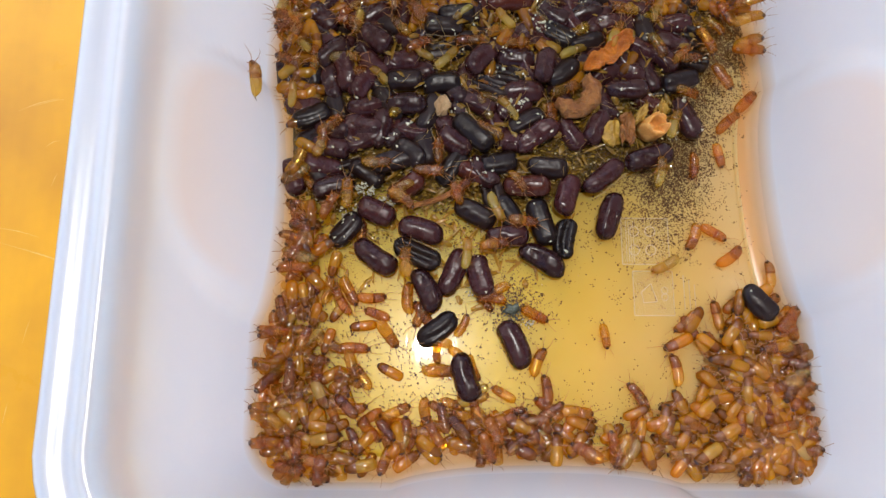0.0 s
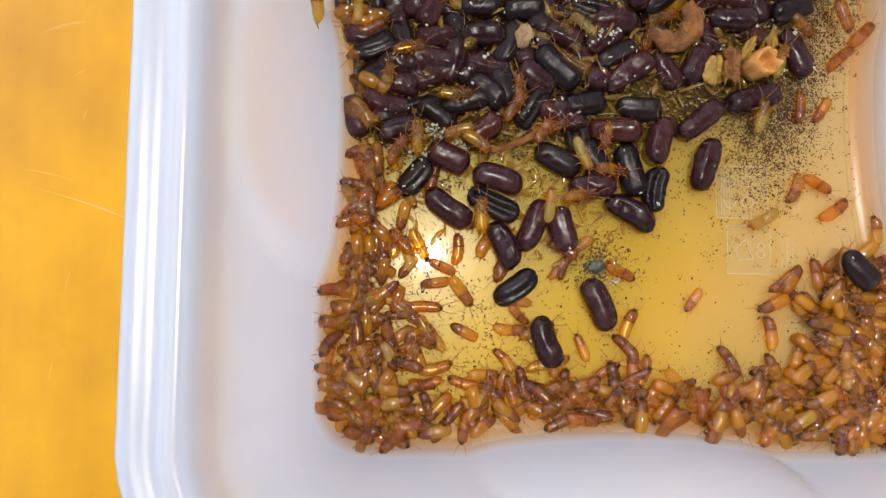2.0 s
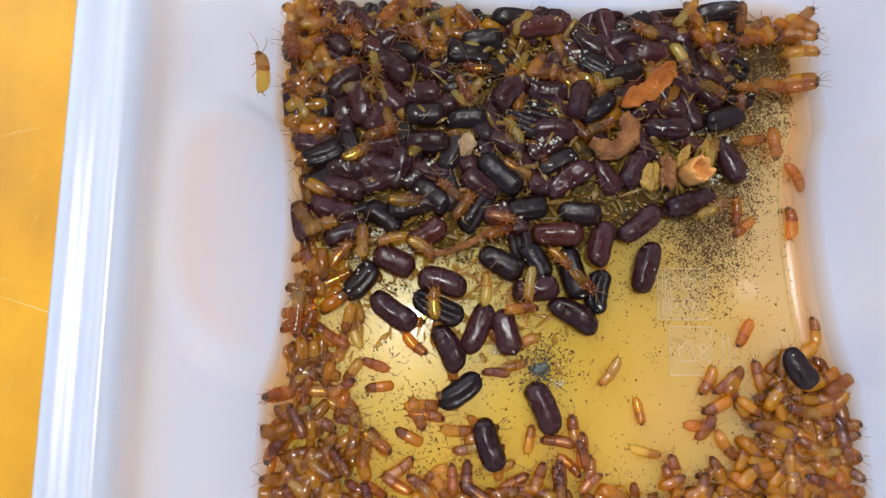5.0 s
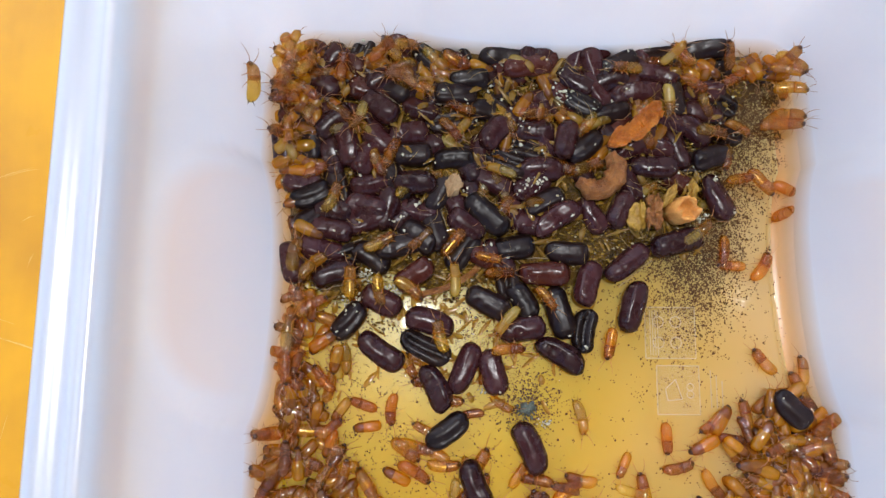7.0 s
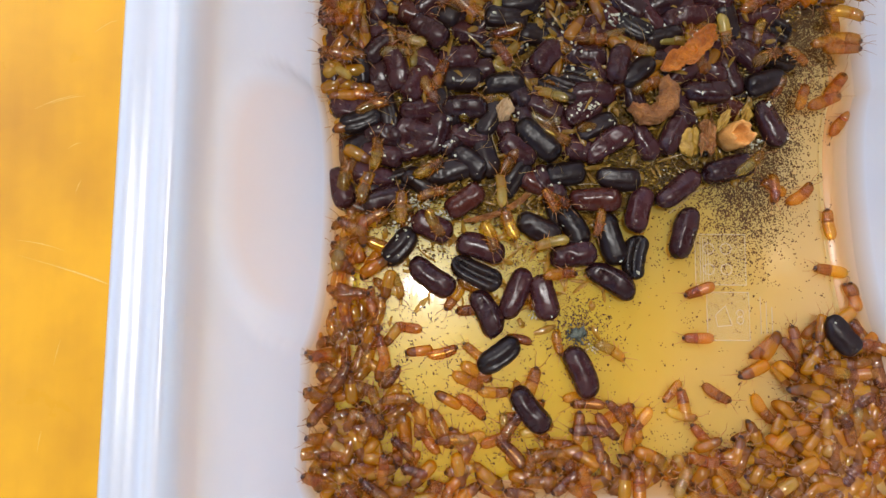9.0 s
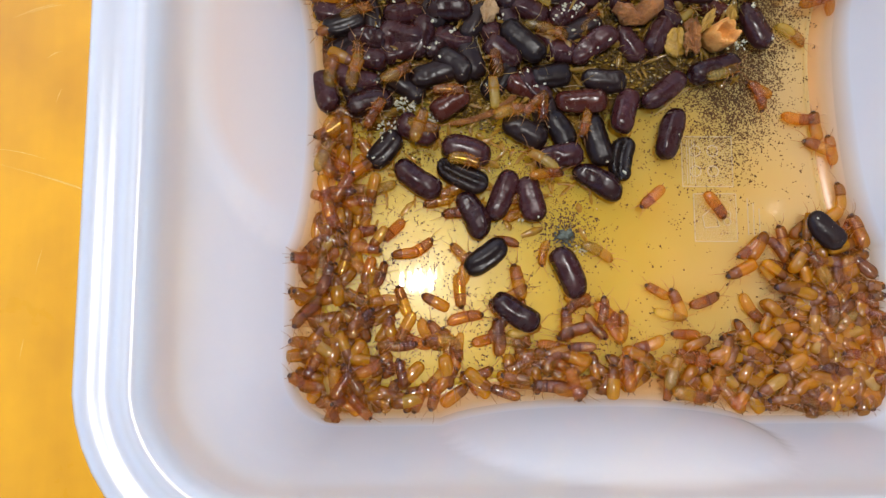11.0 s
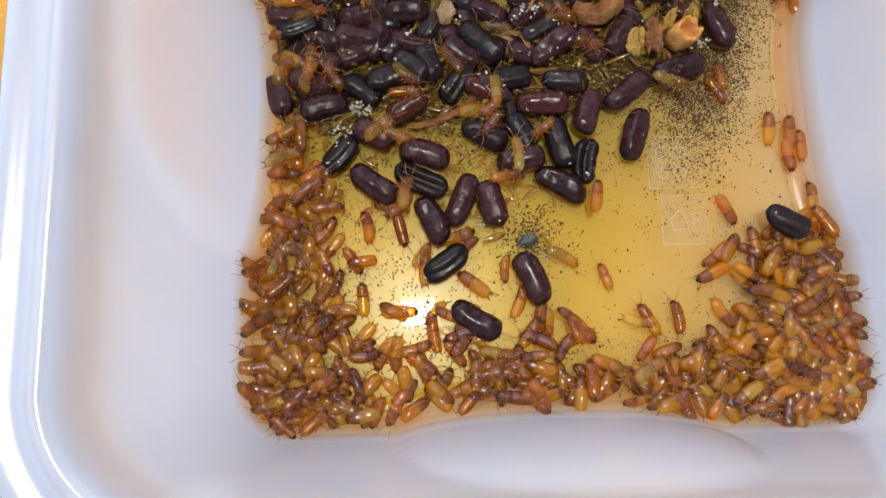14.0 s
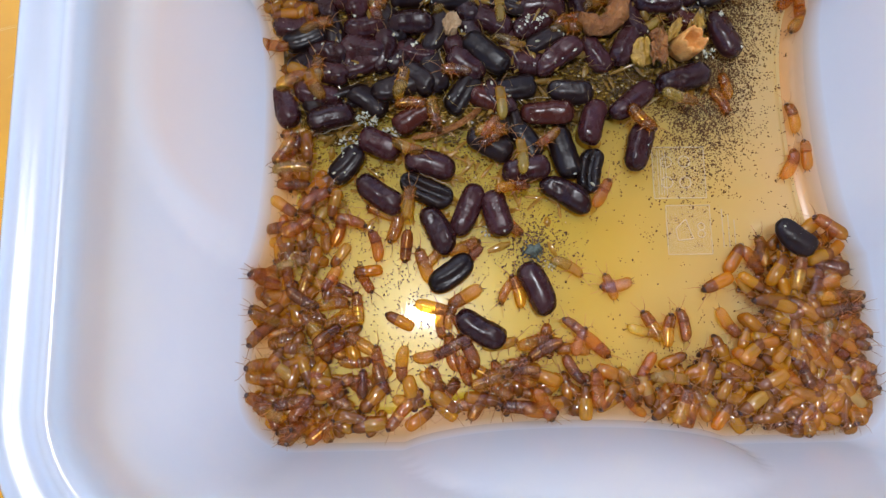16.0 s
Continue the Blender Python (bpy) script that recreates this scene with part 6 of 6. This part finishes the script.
tracked("amber", 41, [(0.0, -29.2, -7.0, 0.5, 345), (8.9, -29.2, -7.0, 0.5, 345), (9.0, -29.1, -7.4, 0.5, 345), (9.1, -28.7, -8.3, 0.5, 345), (16.0, -28.7, -8.3, 0.5, 345)])
tracked("amber", 42, [(0.0, -18.6, -10.3, 0.5, 125), (7.4, -18.6, -10.3, 0.5, 125), (8.0, -18.0, -10.7, 0.5, 125), (8.5, -18.7, -11.0, 0.5, 125), (9.3, -18.8, -11.8, 0.5, 125), (12.5, -19.2, -6.9, 0.5, 95), (13.0, -18.7, -7.1, 0.5, 95), (14.5, -18.4, -7.1, 0.5, 95), (15.0, -20.1, -7.3, 0.5, 95), (15.5, -20.4, -7.0, 0.5, 95), (16.0, -20.4, -7.0, 0.5, 95)])
tracked("amber", 43, [(0.0, -23.0, -11.8, 0.5, 90), (8.1, -23.0, -11.8, 0.5, 90), (9.0, -23.2, -12.3, 0.5, 90), (9.4, -23.2, -13.4, 0.5, 90), (14.5, -18.9, -15.8, 0.5, 0), (14.8, -20.7, -16.7, 0.5, 0), (16.0, -20.7, -16.7, 0.5, 0)])
tracked("amber", 44, [(0.0, -10.8, 25.3, 4.0, 323), (7.9, -10.8, 25.3, 4.0, 323), (8.0, -9.9, 25.4, 4.0, 323), (8.5, -6.6, 23.0, 4.0, 301), (9.0, -5.3, 20.8, 4.0, 290), (10.0, -5.0, 20.4, 4.0, 290), (10.2, -5.1, 20.3, 4.0, 290), (12.3, -11.1, 10.9, 4.0, 80), (13.0, -11.3, 11.2, 4.0, 80), (14.0, -10.8, 11.5, 4.0, 80), (16.0, -11.2, 11.7, 4.0, 80)])
tracked("amber", 45, [(0.0, -22.1, 26.5, 4.0, 90), (9.0, -22.1, 26.5, 4.0, 90), (9.1, -21.6, 26.0, 4.0, 90), (13.7, -14.5, 22.6, 4.0, 40), (14.0, -15.1, 23.4, 4.0, 40), (14.5, -13.4, 24.7, 4.0, 40), (15.0, -14.3, 26.3, 4.0, 40), (15.5, -12.1, 34.0, 4.0, 75), (16.0, -12.1, 34.0, 4.0, 75)])
tracked("pale", 46, [(0.0, 6.0, 45.2, 4.0, 120), (9.0, 6.0, 45.2, 4.0, 120), (9.5, 1.1, 49.7, 4.0, 137), (10.0, -1.3, 49.9, 4.0, 176), (10.2, -1.4, 50.0, 4.0, 176), (16.0, -1.4, 50.0, 4.0, 176)])
tracked("amber", 47, [(0.0, -11.4, 45.1, 4.0, 38), (7.3, -11.4, 45.1, 4.0, 38), (7.5, -11.3, 44.7, 4.0, 38), (8.0, -11.5, 44.3, 4.0, 38), (8.5, -11.4, 44.6, 4.0, 38), (9.0, -9.6, 46.0, 4.0, 60), (9.5, -7.7, 49.5, 4.0, 61), (9.9, -5.1, 54.2, 4.0, 61), (16.0, -5.1, 54.2, 4.0, 61)])
tracked("pale", 48, [(0.0, -1.7, 56.1, 4.0, 45), (7.3, -1.7, 56.1, 4.0, 45), (9.0, -2.1, 56.1, 4.0, 45), (9.5, -2.0, 55.9, 4.0, 45), (16.0, -2.0, 55.9, 4.0, 45)])
tracked("pale", 49, [(0.0, 25.1, 58.1, 4.0, 21), (7.3, 25.1, 58.1, 4.0, 21), (7.5, 25.5, 57.9, 4.0, 21), (8.0, 27.7, 58.8, 4.0, 0), (8.5, 29.0, 59.4, 4.0, 0), (9.5, 29.4, 59.2, 4.0, 0), (9.9, 29.0, 58.8, 4.0, 0), (16.0, 29.0, 58.8, 4.0, 0)])
tracked("amber", 50, [(0.0, 23.1, 49.4, 4.0, 20), (7.3, 23.1, 49.4, 4.0, 20), (7.5, 24.3, 50.0, 4.0, 20), (8.0, 24.2, 50.8, 4.0, 20), (9.5, 24.9, 50.5, 4.0, 20), (10.0, 25.0, 50.1, 4.0, 20), (10.2, 25.1, 49.6, 4.0, 20), (16.0, 25.1, 49.6, 4.0, 20)])
tracked("pale", 51, [(0.0, -23.4, 56.0, 4.0, 0), (8.9, -23.4, 56.0, 4.0, 0), (9.0, -23.2, 56.3, 4.0, 0), (9.5, -21.6, 62.1, 4.0, 75), (16.0, -21.6, 62.1, 4.0, 75)])
tracked("orange", 52, [(0.0, 12.7, 59.5, 4.0, 0), (7.5, 12.7, 59.5, 4.0, 0), (8.0, 12.5, 59.7, 4.0, 0), (8.5, 14.0, 59.5, 4.0, 0), (9.0, 14.2, 59.2, 4.0, 0), (9.5, 14.5, 58.3, 4.0, 0), (10.0, 15.2, 57.7, 4.0, 0), (14.5, 26.5, 31.4, 4.0, 330), (14.8, 31.7, 26.3, 4.0, 315), (16.0, 31.7, 26.3, 4.0, 315)])
tracked("amber", 53, [(0.0, 46.7, 0.4, 0.5, 220), (13.6, 46.7, 0.4, 0.5, 220), (14.0, 45.7, -0.5, 0.5, 220), (14.5, 45.6, -0.5, 0.5, 220), (15.0, 43.9, -1.5, 0.5, 220), (15.5, 40.1, -1.5, 0.5, 180), (16.0, 26.2, -3.8, 0.5, 189)])
tracked("amber", 54, [(0.0, 53.0, 2.2, 0.5, 100), (14.2, 53.0, 2.2, 0.5, 100), (14.5, 53.5, 2.4, 0.5, 100), (15.0, 53.2, 2.1, 0.5, 100), (15.2, 53.5, 2.4, 0.5, 100), (16.0, 53.5, 2.4, 0.5, 100)])
tracked("amber", 55, [(0.0, 64.7, 10.5, 0.5, 90), (14.4, 64.7, 10.5, 0.5, 90), (14.5, 64.4, 10.8, 0.5, 90), (15.0, 65.0, 10.6, 0.5, 90), (15.5, 64.9, 13.3, 0.5, 92), (16.0, 61.7, 27.9, 0.5, 102)])
tracked("pale", 56, [(0.0, 3.7, -14.9, 0.5, 16), (13.8, 3.7, -14.9, 0.5, 16), (14.0, 2.3, -14.1, 0.5, 16), (14.5, 4.4, -13.5, 0.5, 10), (14.8, 5.1, -13.9, 0.5, 10), (16.0, 5.1, -13.9, 0.5, 10)])
tracked("amber", 57, [(0.0, 2.9, -24.3, 0.5, 175), (14.3, 2.9, -24.3, 0.5, 175), (14.5, 3.8, -23.5, 0.5, 175), (14.8, 0.2, -24.2, 0.5, 190), (16.0, 0.2, -24.2, 0.5, 190)])

# one nymph clings to the side wall
climber = nymph("amber", [(0.0, -39.9, 46.0, 14.6, 0, 95), (2.0, -39.9, 46.2, 14.6, 0, 95), (3.5, -39.9, 46.5, 14.6, 0, 92), (4.5, -39.9, 47.5, 14.6, 0, 92), (5.0, -40.0, 54.0, 15.4, 0, 96), (7.5, -39.8, 62.8, 14.6, 0, 94), (8.0, -39.8, 65.2, 14.8, 0, 94), (16.0, -39.6, 69.0, 14.8, 0, 94)], 1.08, 1)
ROLLED = {climber.name: 48}


def leg_swing(ob, rows):
    """The six legs step while the nymph walks and rest while it stands."""
    hips = [(2.1, 0.6), (1.3, 0.6), (0.6, 0.6), (2.1, -0.6), (1.3, -0.6), (0.6, -0.6)]
    legs = [c for c in ob.children if c.name.startswith("leg")]
    times = [0.5 * k for k in range(33)]
    xs = [np.interp(times, [r[0] for r in rows], [r[k] for r in rows]) for k in (1, 2)]
    speed = np.hypot(np.gradient(xs[0]), np.gradient(xs[1]))
    for k, leg in enumerate(legs):
        x, y = hips[k % 6]
        step = []
        for n, t in enumerate(times):
            a = min(20.0, 14.0 * speed[n]) * (1 if (n + k) % 2 else -1)
            step.append((t, Matrix.Translation((x * MM, y * MM, 0)) @ pose(0, 0, 0, 0, 0, a) @ Matrix.Translation((-x * MM, -y * MM, 0))))
        walk(leg, step)


def motions():
    for ob, high, rows in PUSHED:
        s = ob.scale.copy()
        walk(ob, [(t, at(x, y, high, 0, 0, a)) for t, x, y, a in rows])
        ob.scale = s
    for ob, rows in STEPPING:
        leg_swing(ob, rows)
    for ob, rows in MOVES:
        s = ob.scale.copy()
        walk(ob, [(t, at(x, y, z, ROLLED.get(ob.name, 0), p, a)) for t, x, y, z, p, a in rows])
        ob.scale = s


motions()
